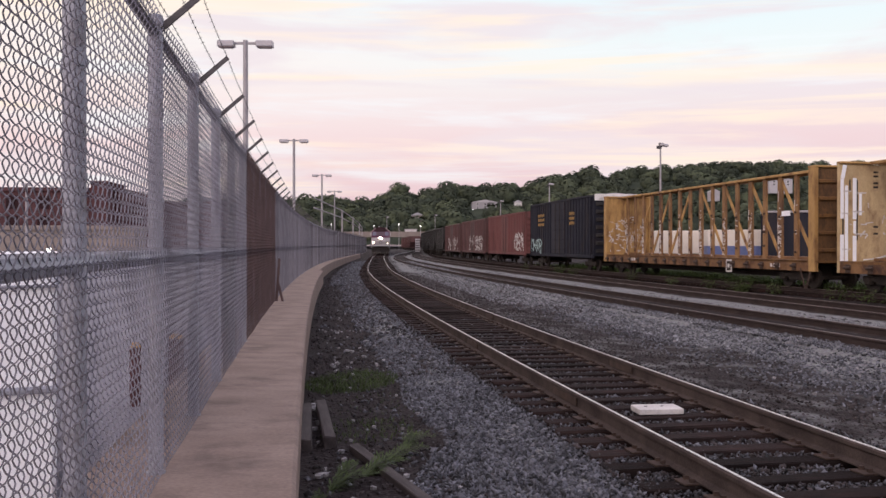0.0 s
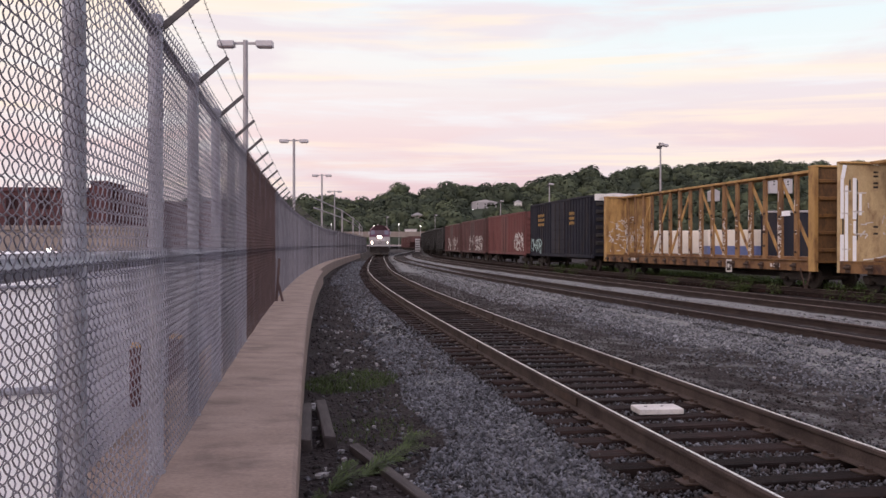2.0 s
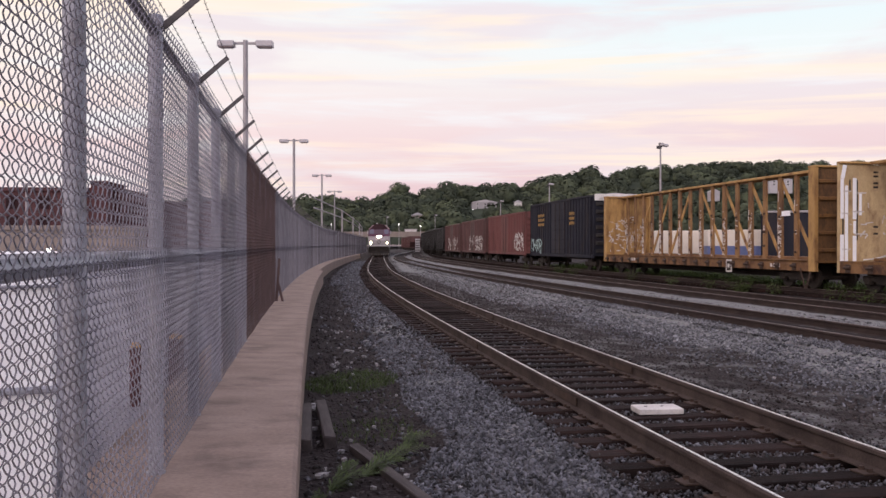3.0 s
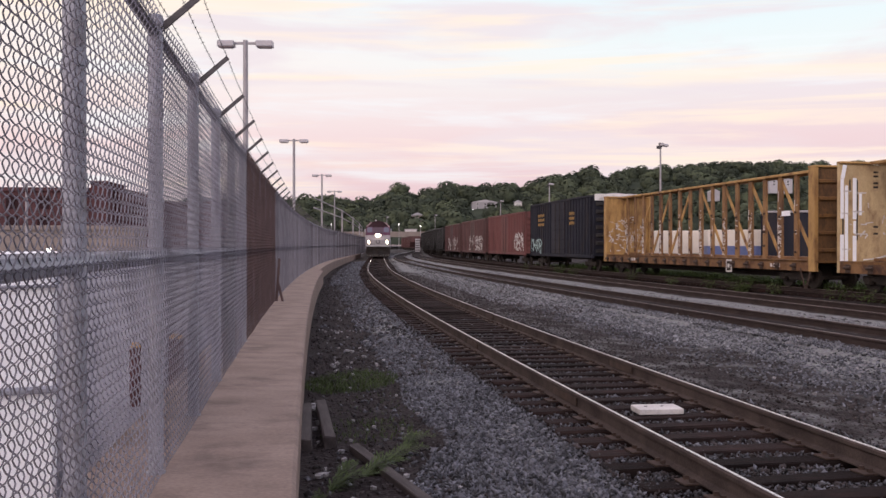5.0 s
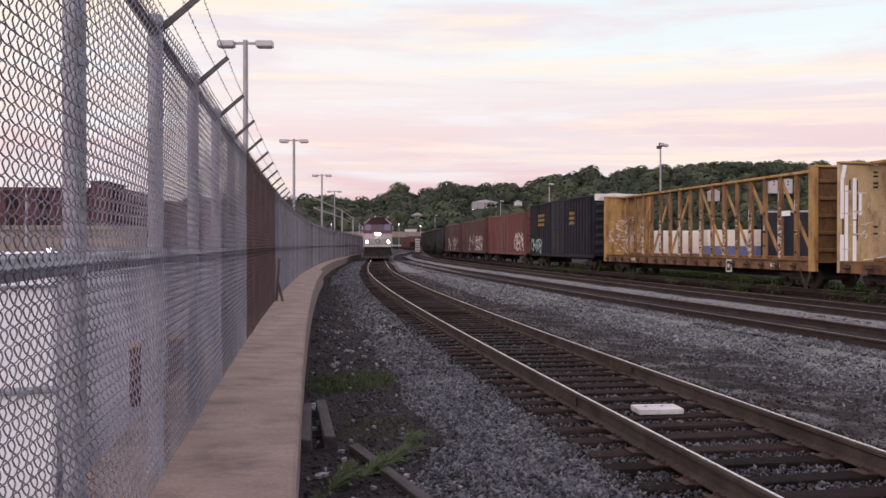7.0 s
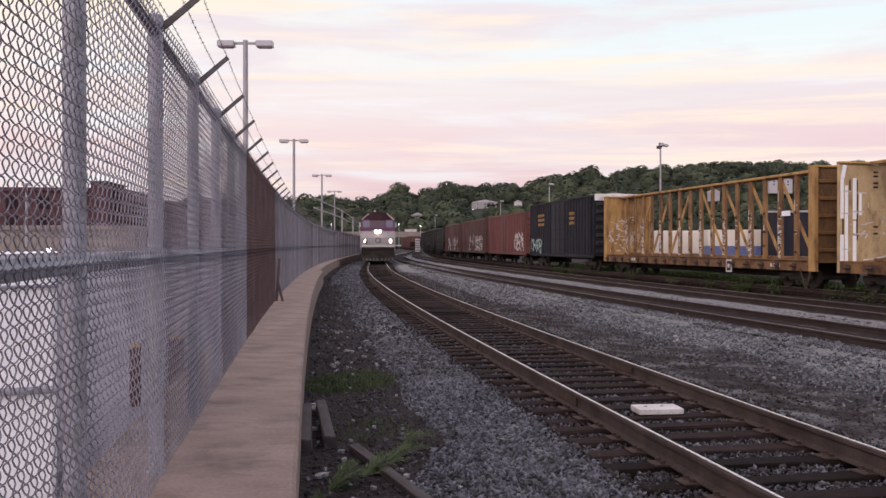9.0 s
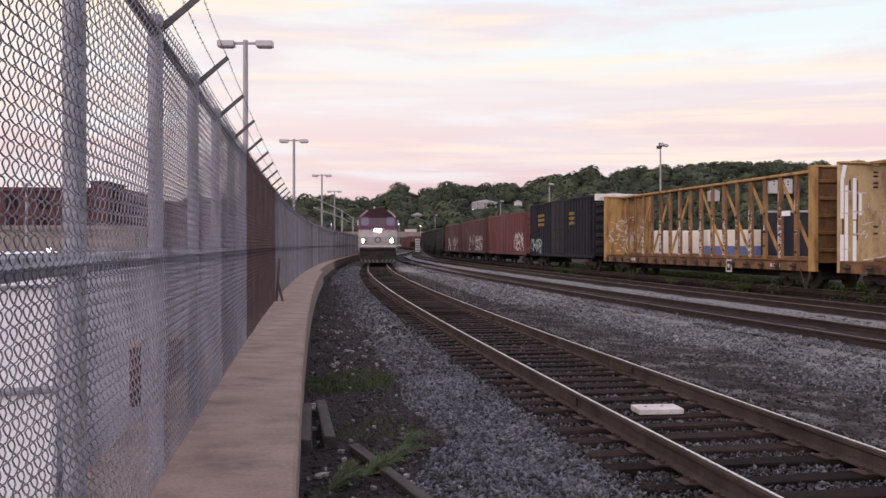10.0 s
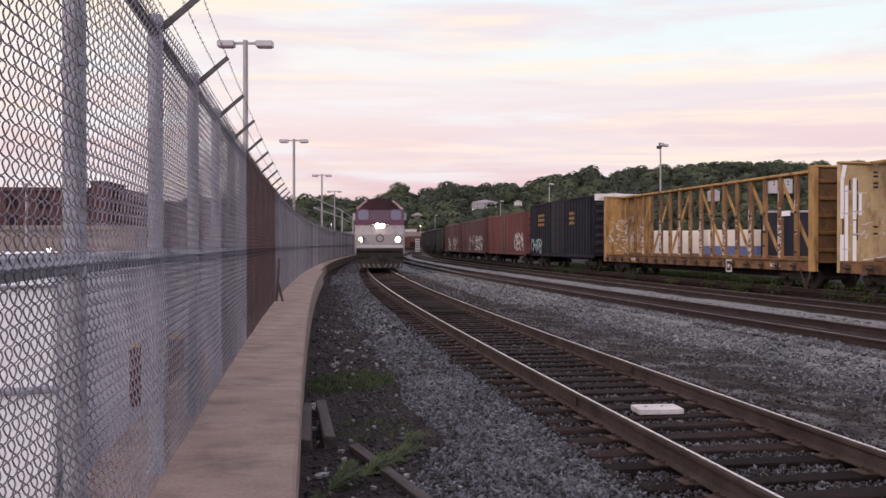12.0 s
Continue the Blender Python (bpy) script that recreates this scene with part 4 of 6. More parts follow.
def place_cars():
    m, l = car_pose(SIDING, 9.6, 32.75)
    centerbeam(m, l - 0.6, "weathered yellow centerbeam flatcar with white boards on its bulkhead", 5, True)
    m, l = car_pose(SIDING, 33.45, 56.1)
    centerbeam(m, l - 0.6, "long weathered yellow centerbeam flatcar with open truss", 2)
    m, l = car_pose(SIDING, 57.6, 73.4)
    boxcar(m, l, NAVY, 5.08, "dark blue boxcar with white end band and teal graffiti", 3, True, (TEAL, -l / 2 + 0.2, -l / 2 + 3.6, 1.05, 2.2, 44))
    m, l = car_pose(SIDING, 75.0, 91.0)
    boxcar(m, l, RED, 4.65, "faded red boxcar with pale graffiti low on its side", 4, False, (PALEPAINT, l / 2 - 4.2, l / 2 - 0.6, 1.2, 2.8, 60), False)
    m, l = car_pose(SIDING, 92.6, 109.0)
    boxcar(m, l, RUSTRED, 4.6, "brownish red boxcar with pale graffiti panels", 6, False, (PALEPAINT, -2.5, 6.5, 1.1, 2.7, 110), False)
    m, l = car_pose(SIDING, 110.6, 127.0)
    boxcar(m, l, RUSTRED, 4.5, "dull brown-red boxcar in the parked row", 7, False, (PALEPAINT, -4, 6, 1.1, 2.7, 90), False)
    y = 128.6
    for i in range(8):
        m, l = car_pose(SIDING, y, y + 14.5)
        hopper(m, l - 0.4, BLACK, 4.3, "black hopper car in the parked row")
        y += 15.4
    y = 236.0
    for i in range(4):
        m, l = car_pose(FAR_LINE, y, y + 14.5, 0.2)
        hopper(m, l - 0.4, RUSTRED, 4.0, "dark red hopper car on a far yard track")
        y += 15.4


place_cars()

# ---- train ----


LAMP_UNITS = []


def hood(x, z, r=0.185, n=20):
    """A deep round lamp housing, open to the front, about its lamp's centre line."""
    bm = bmesh.new()
    prof = [(-0.34, 0.05), (-0.34, r + 0.02), (0.05, r + 0.02), (0.05, r), (-0.30, r), (-0.30, 0.05)]
    rings = [[bm.verts.new((x + q * math.cos(k * math.tau / n), y, z + q * math.sin(k * math.tau / n))) for k in range(n)] for y, q in prof]
    for i in range(6):
        p, q = rings[i], rings[(i + 1) % 6]
        for k in range(n):
            bm.faces.new((p[k], p[(k + 1) % n], q[(k + 1) % n], q[k]))
    bmesh.ops.recalc_face_normals(bm, faces=bm.faces)
    return bm


def sealed_beam(parent):
    """The lamp inside a ditch light: a lit front on a dark bowl, built about its pivot."""
    bm = bmesh.new()
    n = 20
    rings = [[bm.verts.new((r * math.cos(k * math.tau / n), y, r * math.sin(k * math.tau / n))) for k in range(n)] for y, r in ((0.02, 0.10), (0.012, 0.15), (-0.01, 0.155), (-0.08, 0.06))]
    tip = bm.verts.new((0, 0.024, 0))
    lit = []
    for k in range(n):
        lit.append(bm.faces.new((tip, rings[0][k], rings[0][(k + 1) % n])))
        for i in range(3):
            f = bm.faces.new((rings[i][k], rings[i + 1][k], rings[i + 1][(k + 1) % n], rings[i][(k + 1) % n]))
            if i == 0:
                lit.append(f)
    bm.faces.new(rings[3])
    bmesh.ops.recalc_face_normals(bm, faces=bm.faces)
    for f in lit:
        f.material_index = 1
    ob = part("lamp_unit", bm, LAMP_BLACK, parent, "glowing round lamp in its dark bowl")
    ob.data.materials.append(DITCH)
    return ob


def loco():
    """Streamlined passenger locomotive, front at local y 0, running towards +y; z from the rail head."""
    root = empty("locomotive", None, "silver and purple passenger locomotive with bright headlights", "locomotive")
    outline = [(1.45, 0.95), (1.56, 1.15), (1.58, 1.6), (1.58, 2.3), (1.58, 2.9), (1.57, 3.15), (1.57, 3.55), (1.55, 3.92), (1.18, 4.25), (0.82, 4.57), (0.0, 4.66)]

    def front(x, z):
        lean = 0.0 if z < 2.2 else (z - 2.2) * 0.42 if z < 3.1 else 0.378 + (z - 3.1) * 0.75
        return -lean - 0.20 * (abs(x) / 1.58) ** 2.4

    def shell(y_back, inset, z_lo, z_hi, lift):
        bm = bmesh.new()
        rows = []
        pts = [(w + lift, z) for w, z in outline if z_lo - 1e-6 <= z <= z_hi + 1e-6]
        fr = (-1, -0.85, -0.6, -0.3, 0, 0.3, 0.6, 0.85, 1)
        for w, z in pts:
            w0 = max(w, 0.001)
            if w < 0.2:
                w0 = 0.74
            rows.append([bm.verts.new((w0 * f, front(w0 * f, z) + lift, z + (0.08 * (1 - f * f) if z > 4.5 else 0) + (lift if z > 4.5 else 0))) for f in fr])
        for a, b in zip(rows, rows[1:]):
            for i in range(len(fr) - 1):
                bm.faces.new((a[i], a[i + 1], b[i + 1], b[i]))
        for side in (0, -1):
            back = [bm.verts.new((r[side].co.x, y_back, r[side].co.z)) for r in rows]
            for i in range(len(rows) - 1):
                bm.faces.new((rows[i][side], rows[i + 1][side], back[i + 1], back[i]))
        if z_hi > 4.6:
            last = rows[-1]
            back = [bm.verts.new((v.co.x, y_back, v.co.z)) for v in last]
            for i in range(len(fr) - 1):
                bm.faces.new((last[i], last[i + 1], back[i + 1], back[i]))
        bmesh.ops.remove_doubles(bm, verts=bm.verts, dist=0.001)
        bmesh.ops.recalc_face_normals(bm, faces=bm.faces)
        return bm

    part("nose", shell(-20.8, 0, 0.95, 2.9, 0.0), LOCO_WHITE, root, "pale grey lower nose and sides")
    part("stripe", shell(-20.8, 0, 2.9, 3.15, 0.006), PURPLE, root, "purple band under the windows")
    part("cab", shell(-3.6, 0, 3.15, 3.92, 0.0), CABPAINT, root, "purple-grey cab front")
    part("roof", shell(-20.8, 0, 3.92, 4.66, 0.0), ROOFDARK, root, "dark sooty roof")
    part("hood", box(-1.5, 1.5, -20.8, -3.6, 3.15, 3.95), SILVER, root)
    part("rear_wall", box(-1.5, 1.5, -20.9, -20.7, 0.95, 4.5), SILVER, root)
    # windscreens, raked with the cab front
    for s in (-1, 1):
        for nm, mat, x0, x1, z0, z1, off in (("windscreen_frame", PURPLE, 0.64, 1.52, 3.17, 4.00, 0.02), ("windscreen", CABGLASS, 0.72, 1.42, 3.25, 3.92, 0.045)):
            bm = bmesh.new()
            ring = []
            for k in range(20):
                a = k * math.tau / 20
                ex = math.copysign(abs(math.cos(a)) ** 0.5, math.cos(a))
                ez = math.copysign(abs(math.sin(a)) ** 0.5, math.sin(a))
                x = (x0 + x1) / 2 + ex * (x1 - x0) / 2
                z = (z0 + z1) / 2 + ez * (z1 - z0) / 2
                ring.append((s * x, z))
            lo = [bm.verts.new((x, front(x, z) - 0.02, z)) for x, z in ring]
            hi = [bm.verts.new((x, front(x, z) + off, z)) for x, z in ring]
            for k in range(20):
                bm.faces.new((lo[k], lo[(k + 1) % 20], hi[(k + 1) % 20], hi[k]))
            bm.faces.new(hi)
            bmesh.ops.recalc_face_normals(bm, faces=bm.faces)
            part(nm, bm, mat, root)
        # added pale bar along the chamfer: sky reflection put in as colour
        part("roof_sheen_strip", bar(bmesh.new(), (s * 1.50, front(1.5, 3.97) + 0.01, 3.97), (s * 0.84, front(0.84, 4.56) + 0.01, 4.56), 0.20, 0.05, (0, 1, 0)), CORNER_SHEEN, root, "pale strip painted as sky sheen on the roof corner")
        # side window, number board, ditch light, handrail, mirror
        part("side_window", box(min(s * 1.55, s * 1.575), max(s * 1.55, s * 1.575), -2.9, -1.9, 3.22, 3.85), DARKGLASS, root)
        nb = part("number_board", box(min(s * 0.32, s * 0.62), max(s * 0.32, s * 0.62), front(0.4, 2.95) - 0.1, front(0.4, 2.95) + 0.04, 2.84, 3.02, 0.01), UNDER, root)
        bm = bmesh.new()
        for k in range(4):
            x = s * 0.47 + (k - 1.5) * 0.06
            bx(bm, x - 0.018, x + 0.018, front(0.4, 2.95) + 0.04, front(0.4, 2.95) + 0.046, 2.89, 2.98)
        part("lettering", bm, PALEPAINT, nb)
        # deep black hood added to hide the lamp while it is swung away
        dl = part("ditch_light", hood(s * 1.17, 1.98), LAMP_BLACK, root)
        LAMP_UNITS.append((sealed_beam(dl), s))
        bm = bmesh.new()
        rod(bm, (s * 1.62, -0.9, 1.2), (s * 1.62, -0.9, 2.9), 0.02, 6)
        rod(bm, (s * 1.62, -0.9, 2.9), (s * 1.56, -0.9, 2.95), 0.02, 6)
        rod(bm, (s * 1.62, -0.9, 1.2), (s * 1.56, -0.9, 1.15), 0.02, 6)
        part("handrail", bm, SILVER, root)
        part("mirror", box(min(s * 1.62, s * 1.78), max(s * 1.62, s * 1.78), -1.9, -1.84, 3.3, 3.75, 0.01), LAMPHEAD, root)
        part("step_well", box(min(s * 1.2, s * 1.56), max(s * 1.2, s * 1.56), -1.5, -0.5, 0.45, 1.0, 0.02), UNDER, root)
    bm = box(-0.34, 0.34, front(0, 2.85) - 0.2, front(0, 2.85) + 0.06, 2.66, 3.06, 0.03)
    hl = part("headlight_box", bm, PURPLE, root)
    for s in (-1, 1):
        part("lens", rod(bmesh.new(), (s * 0.16, front(0, 2.85) + 0.055, 2.86), (s * 0.16, front(0, 2.85) + 0.075, 2.86), 0.145, 18), LAMP, hl, "glowing headlight lens")
    bm = bmesh.new()
    rod(bm, (0, -0.05, 2.05), (0, 0.025, 2.05), 0.27, 24)
    em = part("emblem", bm, ARM, root, "round dark emblem")
    part("emblem_disc", rod(bmesh.new(), (0, 0.02, 2.05), (0, 0.032, 2.05), 0.19, 24), LOCO_WHITE, em)
    # red nose stripe, anticlimber, pilot and plough
    part("nose_band", box(-1.5, 1.5, -0.28, 0.03, 1.42, 1.60, 0.02), SILVER, root)
    part("anticlimber", box(-1.52, 1.52, -0.4, 0.18, 1.22, 1.42, 0.03), UNDER, root)
    bm = bmesh.new()
    for s in (-1, 1):
        q = [(0, 0.48, 0.14), (s * 1.45, -0.05, 0.14), (s * 1.5, -0.25, 0.86), (0, 0.20, 0.86)]
        f0 = [bm.verts.new(v) for v in q]
        f1 = [bm.verts.new((v[0], v[1] - 0.06, v[2])) for v in q]
        bm.faces.new(f0)
        bm.faces.new(f1[::-1])
        for i in range(4):
            bm.faces.new((f0[i], f0[(i + 1) % 4], f1[(i + 1) % 4], f1[i]))
    bmesh.ops.recalc_face_normals(bm, faces=bm.faces)
    plough = part("pilot_plough", bm, UNDER, root)
    for i in range(-4, 5):
        bm = bmesh.new()
        x = i * 0.32
        y = 0.48 - abs(x) * 0.366 + 0.004
        bar(bm, (x, y + 0.004, 0.18), (x + 0.12 * (1 if x >= 0 else -1), y - 0.10, 0.40), 0.09, 0.012, (0, 1, 0))
        part("chevron", bm, STAINED, plough, "faint dirty diagonal stripe")
    part("pilot_beam", box(-1.5, 1.5, -0.5, 0.0, 0.80, 1.24, 0.02), UNDER, root)
    coupler(root, 0.0, 1)
    for s in (-1, 1):
        bm = bmesh.new()
        pts = [(s * 0.45, 0.05, 0.95), (s * 0.48, 0.22, 0.62), (s * 0.40, 0.26, 0.45), (s * 0.30, 0.22, 0.62)]
        for a, b in zip(pts, pts[1:]):
            rod(bm, a, b, 0.03, 8)
        part("air_hose", bm, BLACK, root)
    part("frame", box(-1.45, 1.45, -20.6, -0.5, 0.85, 1.2), UNDER, root)
    part("fuel_tank", box(-1.35, 1.35, -13.5, -7.5, 0.28, 0.9, 0.1), UNDER, root)
    part("horn", rod(bmesh.new(), (0.3, -2.6, 4.82), (0.3, -2.1, 4.84), 0.05, 10, 0.10), SILVER, root)
    part("antenna", box(-0.2, 0.2, -2.4, -2.0, 4.68, 4.80, 0.03), ROOFDARK, root)
    for y in (-4.0, -16.8):
        build_truck(root, y)
    return root


def coach():
    root = empty("passenger_coach", None, "silver passenger coach with purple window band", "passenger coach", "coaches of the train")
    h = 25.0
    bm = bmesh.new()
    prof = [(-1.45, 1.0), (-1.58, 1.3), (-1.58, 3.3), (-1.40, 3.85), (-0.8, 4.25), (0, 4.35), (0.8, 4.25), (1.40, 3.85), (1.58, 3.3), (1.58, 1.3), (1.45, 1.0)]
    a = [bm.verts.new((x, 0, z)) for x, z in prof]
    b = [bm.verts.new((x, -h, z)) for x, z in prof]
    n = len(prof)
    for i in range(n):
        bm.faces.new((a[i], b[i], b[(i + 1) % n], a[(i + 1) % n]))
    bm.faces.new(a)
    bm.faces.new(b[::-1])
    bmesh.ops.recalc_face_normals(bm, faces=bm.faces)
    part("body", bm, SILVER, root)
    for s in (-1, 1):
        part("stripe", box(min(s * 1.578, s * 1.588), max(s * 1.578, s * 1.588), -h + 0.1, -0.1, 1.9, 2.05), PURPLE, root)
        band = part("window_band", box(min(s * 1.578, s * 1.586), max(s * 1.578, s * 1.586), -h + 2.2, -2.2, 2.2, 3.1), PURPLE, root)
        for i in range(11):
            y = -3.1 - i * 1.85
            part("window", box(min(s * 1.584, s * 1.592), max(s * 1.584, s * 1.592), y - 0.7, y + 0.7, 2.32, 3.0), DARKGLASS, band)
        for y in (-1.2, -h + 1.2):
            part("door", box(min(s * 1.577, s * 1.587), max(s * 1.577, s * 1.587), y - 0.45, y + 0.45, 1.15, 3.2), SILVER, root)
    for y in (-3.5, -h + 3.5):
        build_truck(root, y)
    part("underframe", box(-1.3, 1.3, -h + 5.5, -5.5, 0.5, 1.0, 0.05), UNDER, root)
    coupler(root, 0.0, 1)
    return root


TRAIN = [(loco(), 20.9, 0.0)]
first = coach()
TRAIN.append((first, 25.0, 22.1))
for i in range(2):
    TRAIN.append((copy_thing(first, pose(0, 0, 0)), 25.0, 22.1 + 26.2 * (i + 1)))


def front_y(t):
    """How far off the locomotive's nose is, in metres along y."""
    return 152.6 - 7.65 * t - 0.026 * t * t


def along(y, d):
    """The y reached d metres further along the main track."""
    for k in range(8):
        y += d / 8 / math.hypot(1, MAIN(y)[1])
    return y


# ---- lamps ----


def twin_lamp(x, y, top):
    root = empty("street_lamp", pose(x, y, 0, 0, 0, math.degrees(-math.atan(FENCE(min(y, 90))[1])) * 0.2), "tall grey pole with two box lamp heads", "street lamp", "twin lamps behind the fence")
    bm = bmesh.new()
    rod(bm, (0, 0, -0.2), (0, 0, top), 0.12, 12, 0.095)
    rod(bm, (0, 0, -0.2), (0, 0, 0.35), 0.2, 12)
    pole = part("pole", bm, POLE, root)
    for s in (-1, 1):
        part("bracket", box(min(0, s * 0.48), max(0, s * 0.48), -0.04, 0.04, top - 0.16, top - 0.07), POLE, root)
        bm = box(min(s * 0.42, s * 1.08), max(s * 0.42, s * 1.08), -0.20, 0.20, top - 0.27, top - 0.03, 0.03)
        hd = part("lamp_head", bm, LAMPHEAD, root)
        part("lens", box(min(s * 0.5, s * 1.0), max(s * 0.5, s * 1.0), -0.15, 0.15, top - 0.30, top - 0.265, 0.01), LENS, hd)


for lx, ly, lt in ((-7.75, 34.6, 9.85), (-11.3, 66.8, 9.85), (-13.75, 100, 9.85), (-16.0, 130, 9.85)):
    twin_lamp(lx, ly, lt)


def yard_lamp(x, y, top):
    root = empty("yard_lamp", pose(x, y, 0), "slender yard lamp pole with a small floodlight head", "street lamp", "yard lamps")
    k = top / 14
    bm = bmesh.new()
    rod(bm, (0, 0, -0.2), (0, 0, top), 0.14 * k, 10, 0.11 * k)
    part("pole", bm, POLE, root)
    hd = bmesh.new()
    bx(hd, -0.10 * k, 0.95 * k, -0.3, 0.3, -0.12 * k, 0.22 * k, 0.08)
    bmesh.ops.rotate(hd, verts=hd.verts, matrix=Matrix.Rotation(radians(8), 3, "Y"))
    bmesh.ops.translate(hd, verts=hd.verts, vec=(0, 0, top + 0.18 * k))
    part("lamp_head", hd, LAMPHEAD, root)
    part("bracket", box(-0.45 * k, 0.12 * k, -0.2, 0.2, top - 0.28 * k, top + 0.10 * k, 0.05), ARM, root)
    part("bracket_cap", box(-0.20 * k, 0.35 * k, -0.22, 0.22, top + 0.22 * k, top + 0.45 * k, 0.05), ARM, root)


for lx, ly, lt in ((26.9, 109, 14.0), (21.6, 179, 14.0), (16.2, 248, 14.0), (-3.3, 366, 14.0), (-22, 345, 12.6)):
    yard_lamp(lx, ly, lt)


def pipe_rack():
    root = empty("pipe_rack", None, "row of thin posts carrying two long overhead pipes", "pipe rack")
    line = [(-11.7, 80), (-12.6, 110), (-14.3, 140), (-16.6, 175), (-19.5, 212), (-23, 250)]
    for (xa, ya), (xb, yb) in zip(line, line[1:]):
        for dz in (0.0, -0.9):
            part("pipe", rod(bmesh.new(), (xa, ya, 6.1 + dz), (xb, yb, 6.1 + dz), 0.07, 8), POLE, root)
    for x, y in line[1:]:
        part("post", rod(bmesh.new(), (x, y, -0.2), (x, y, 6.25), 0.12, 10, 0.10), POLE, root)


pipe_rack()

# ---- distance ----


RIDGE_A = (-0.75, -0.30, -0.118, -0.080, -0.062, -0.054, -0.044, -0.039, -0.022, 0.010, 0.042, 0.074, 0.094, 0.106, 0.139, 0.171, 0.187, 0.203, 0.24, 0.32, 0.75)
RIDGE_H = (0.052, 0.054, 0.0575, 0.058, 0.0635, 0.0735, 0.0725, 0.063, 0.0667, 0.071, 0.0725, 0.075, 0.0725, 0.078, 0.083, 0.089, 0.082, 0.091, 0.093, 0.097, 0.098)


def ridge(a):
    """Height angle of the wooded ridge, less its trees, by the tangent of the bearing."""
    return (float(np.interp(a, RIDGE_A, RIDGE_H)) - 0.0138) / 0.90


def hill_point(a, k):
    """k runs from the hill's foot (0) to its ridge (1)."""
    y = 430 + 260 * k
    return a * y, y, 1.8 + ridge(a) * y * k ** 0.8 * 0.90


# house sites on the slope, bare of trees: x, y, width, depth of the open ground before them
CLEARINGS = ((28, 600, 17, 60), (-16, 545, 6, 30), (51, 600, 5, 30), (213, 560, 14, 40), (130, 560, 4, 40), (172, 560, 5, 40))


def tree_tone(ob, values):
    """Each tree's own shade of green, from dark conifer to light maple."""
    at = ob.data.attributes.new("tone", "FLOAT", "POINT")
    at.data.foreach_set("value", np.asarray(values, np.float32))


def build_hill():
    A = np.linspace(-0.75, 0.75, 70)
    K = np.linspace(0, 1.0, 12)
    V = [hill_point(a, k) for k in K for a in A] + [(a * 900, 900, 5) for a in A]
    n = len(A)
    F = [(r * n + i, r * n + i + 1, (r + 1) * n + i + 1, (r + 1) * n + i) for r in range(len(K)) for i in range(n - 1)]
    ob = stuff_mesh("hill", V, F, HILL)
    tagged(ob, "dark wooded hillside behind the yard", "hill", kind="structure")
    # tree crowns: clusters of small leaf clumps with gaps
    rng = np.random.default_rng(4)
    P, S = [], []
    for i in range(1800):
        a = rng.uniform(-0.58, 0.58)
        k = 1.0 if i < 330 else rng.uniform(0.02, 1.0) ** 0.8
        x, y, z = hill_point(a, k)
        if any(abs(a - hx / hy) < 0.6 * hw / hy + 0.004 and hy - hd < y < hy + 7 for hx, hy, hw, hd in CLEARINGS):
            continue
        P.append((x, y + rng.uniform(-6, 6), z + rng.uniform(-1.5, 1.0)))
        S.append(rng.uniform(3.2, 6.6) * (1.35 if rng.random() < 0.08 else 1.0))
    P, S = np.array(P), np.array(S)
    n = len(P)
    tone = rng.beta(1.6, 1.6, n)
    t = (1 + 5 ** 0.5) / 2
    ico = np.array([(-1, t, 0), (1, t, 0), (-1, -t, 0), (1, -t, 0), (0, -1, t), (0, 1, t), (0, -1, -t), (0, 1, -t), (t, 0, -1), (t, 0, 1), (-t, 0, -1), (-t, 0, 1)]) / math.hypot(1, t)
    fac = np.array([(0, 11, 5), (0, 5, 1), (0, 1, 7), (0, 7, 10), (0, 10, 11), (1, 5, 9), (5, 11, 4), (11, 10, 2), (10, 7, 6), (7, 1, 8),
                    (3, 9, 4), (3, 4, 2), (3, 2, 6), (3, 6, 8), (3, 8, 9), (4, 9, 5), (2, 4, 11), (6, 2, 10), (8, 6, 7), (9, 8, 1)])
    # each crown: a rough dark core, then leaf clumps lying over a lobed outline
    V0 = (P[:, None] + np.array([0, 0, 1.0]) * (S[:, None, None] * 0.35) + ico * S[:, None, None] * rng.uniform(0.66, 0.82, (n, 12, 1)) * np.array([1, 1, 0.85])).reshape(-1, 3)
    F0 = (fac[None] + 12 * np.arange(n)[:, None, None]).reshape(-1, 3)
    ob = stuff_mesh("woods", V0, F0, CROWN)
    tree_tone(ob, np.repeat(tone, 12))
    tagged(ob, "dense dark green woods covering the far hillside", "trees", kind="stuff")
    m = 290
    d = rng.normal(size=(n, m, 3))
    d /= np.linalg.norm(d, axis=2, keepdims=True)
    lobes = rng.normal(size=(n, 9, 3))
    lobes[..., 2] = np.abs(lobes[..., 2])
    lobes /= np.linalg.norm(lobes, axis=2, keepdims=True)
    near = np.max(np.einsum("nmk,nlk->nml", d, lobes), axis=2)
    r = (0.68 + 0.34 * np.clip((near - 0.6) / 0.4, 0, 1) ** 0.8) * rng.uniform(0.9, 1.1, (n, m))
    p = P[:, None] + np.array([0, 0, 1.0]) * (S[:, None, None] * 0.35) + d * r[..., None] * S[:, None, None] * np.array([1, 1, 0.9])
    face = d + 0.12 * rng.normal(size=(n, m, 3))
    face /= np.linalg.norm(face, axis=2, keepdims=True)
    u = np.cross(face, rng.normal(size=(n, m, 3)))
    u /= np.linalg.norm(u, axis=2, keepdims=True)
    v = np.cross(face, u)
    s = S[:, None, None] * rng.uniform(0.09, 0.19, (n, m, 1))
    V2 = np.stack([p - u * s, p - v * s * 0.8, p + u * s * 0.9, p + v * s], axis=2).reshape(-1, 3)
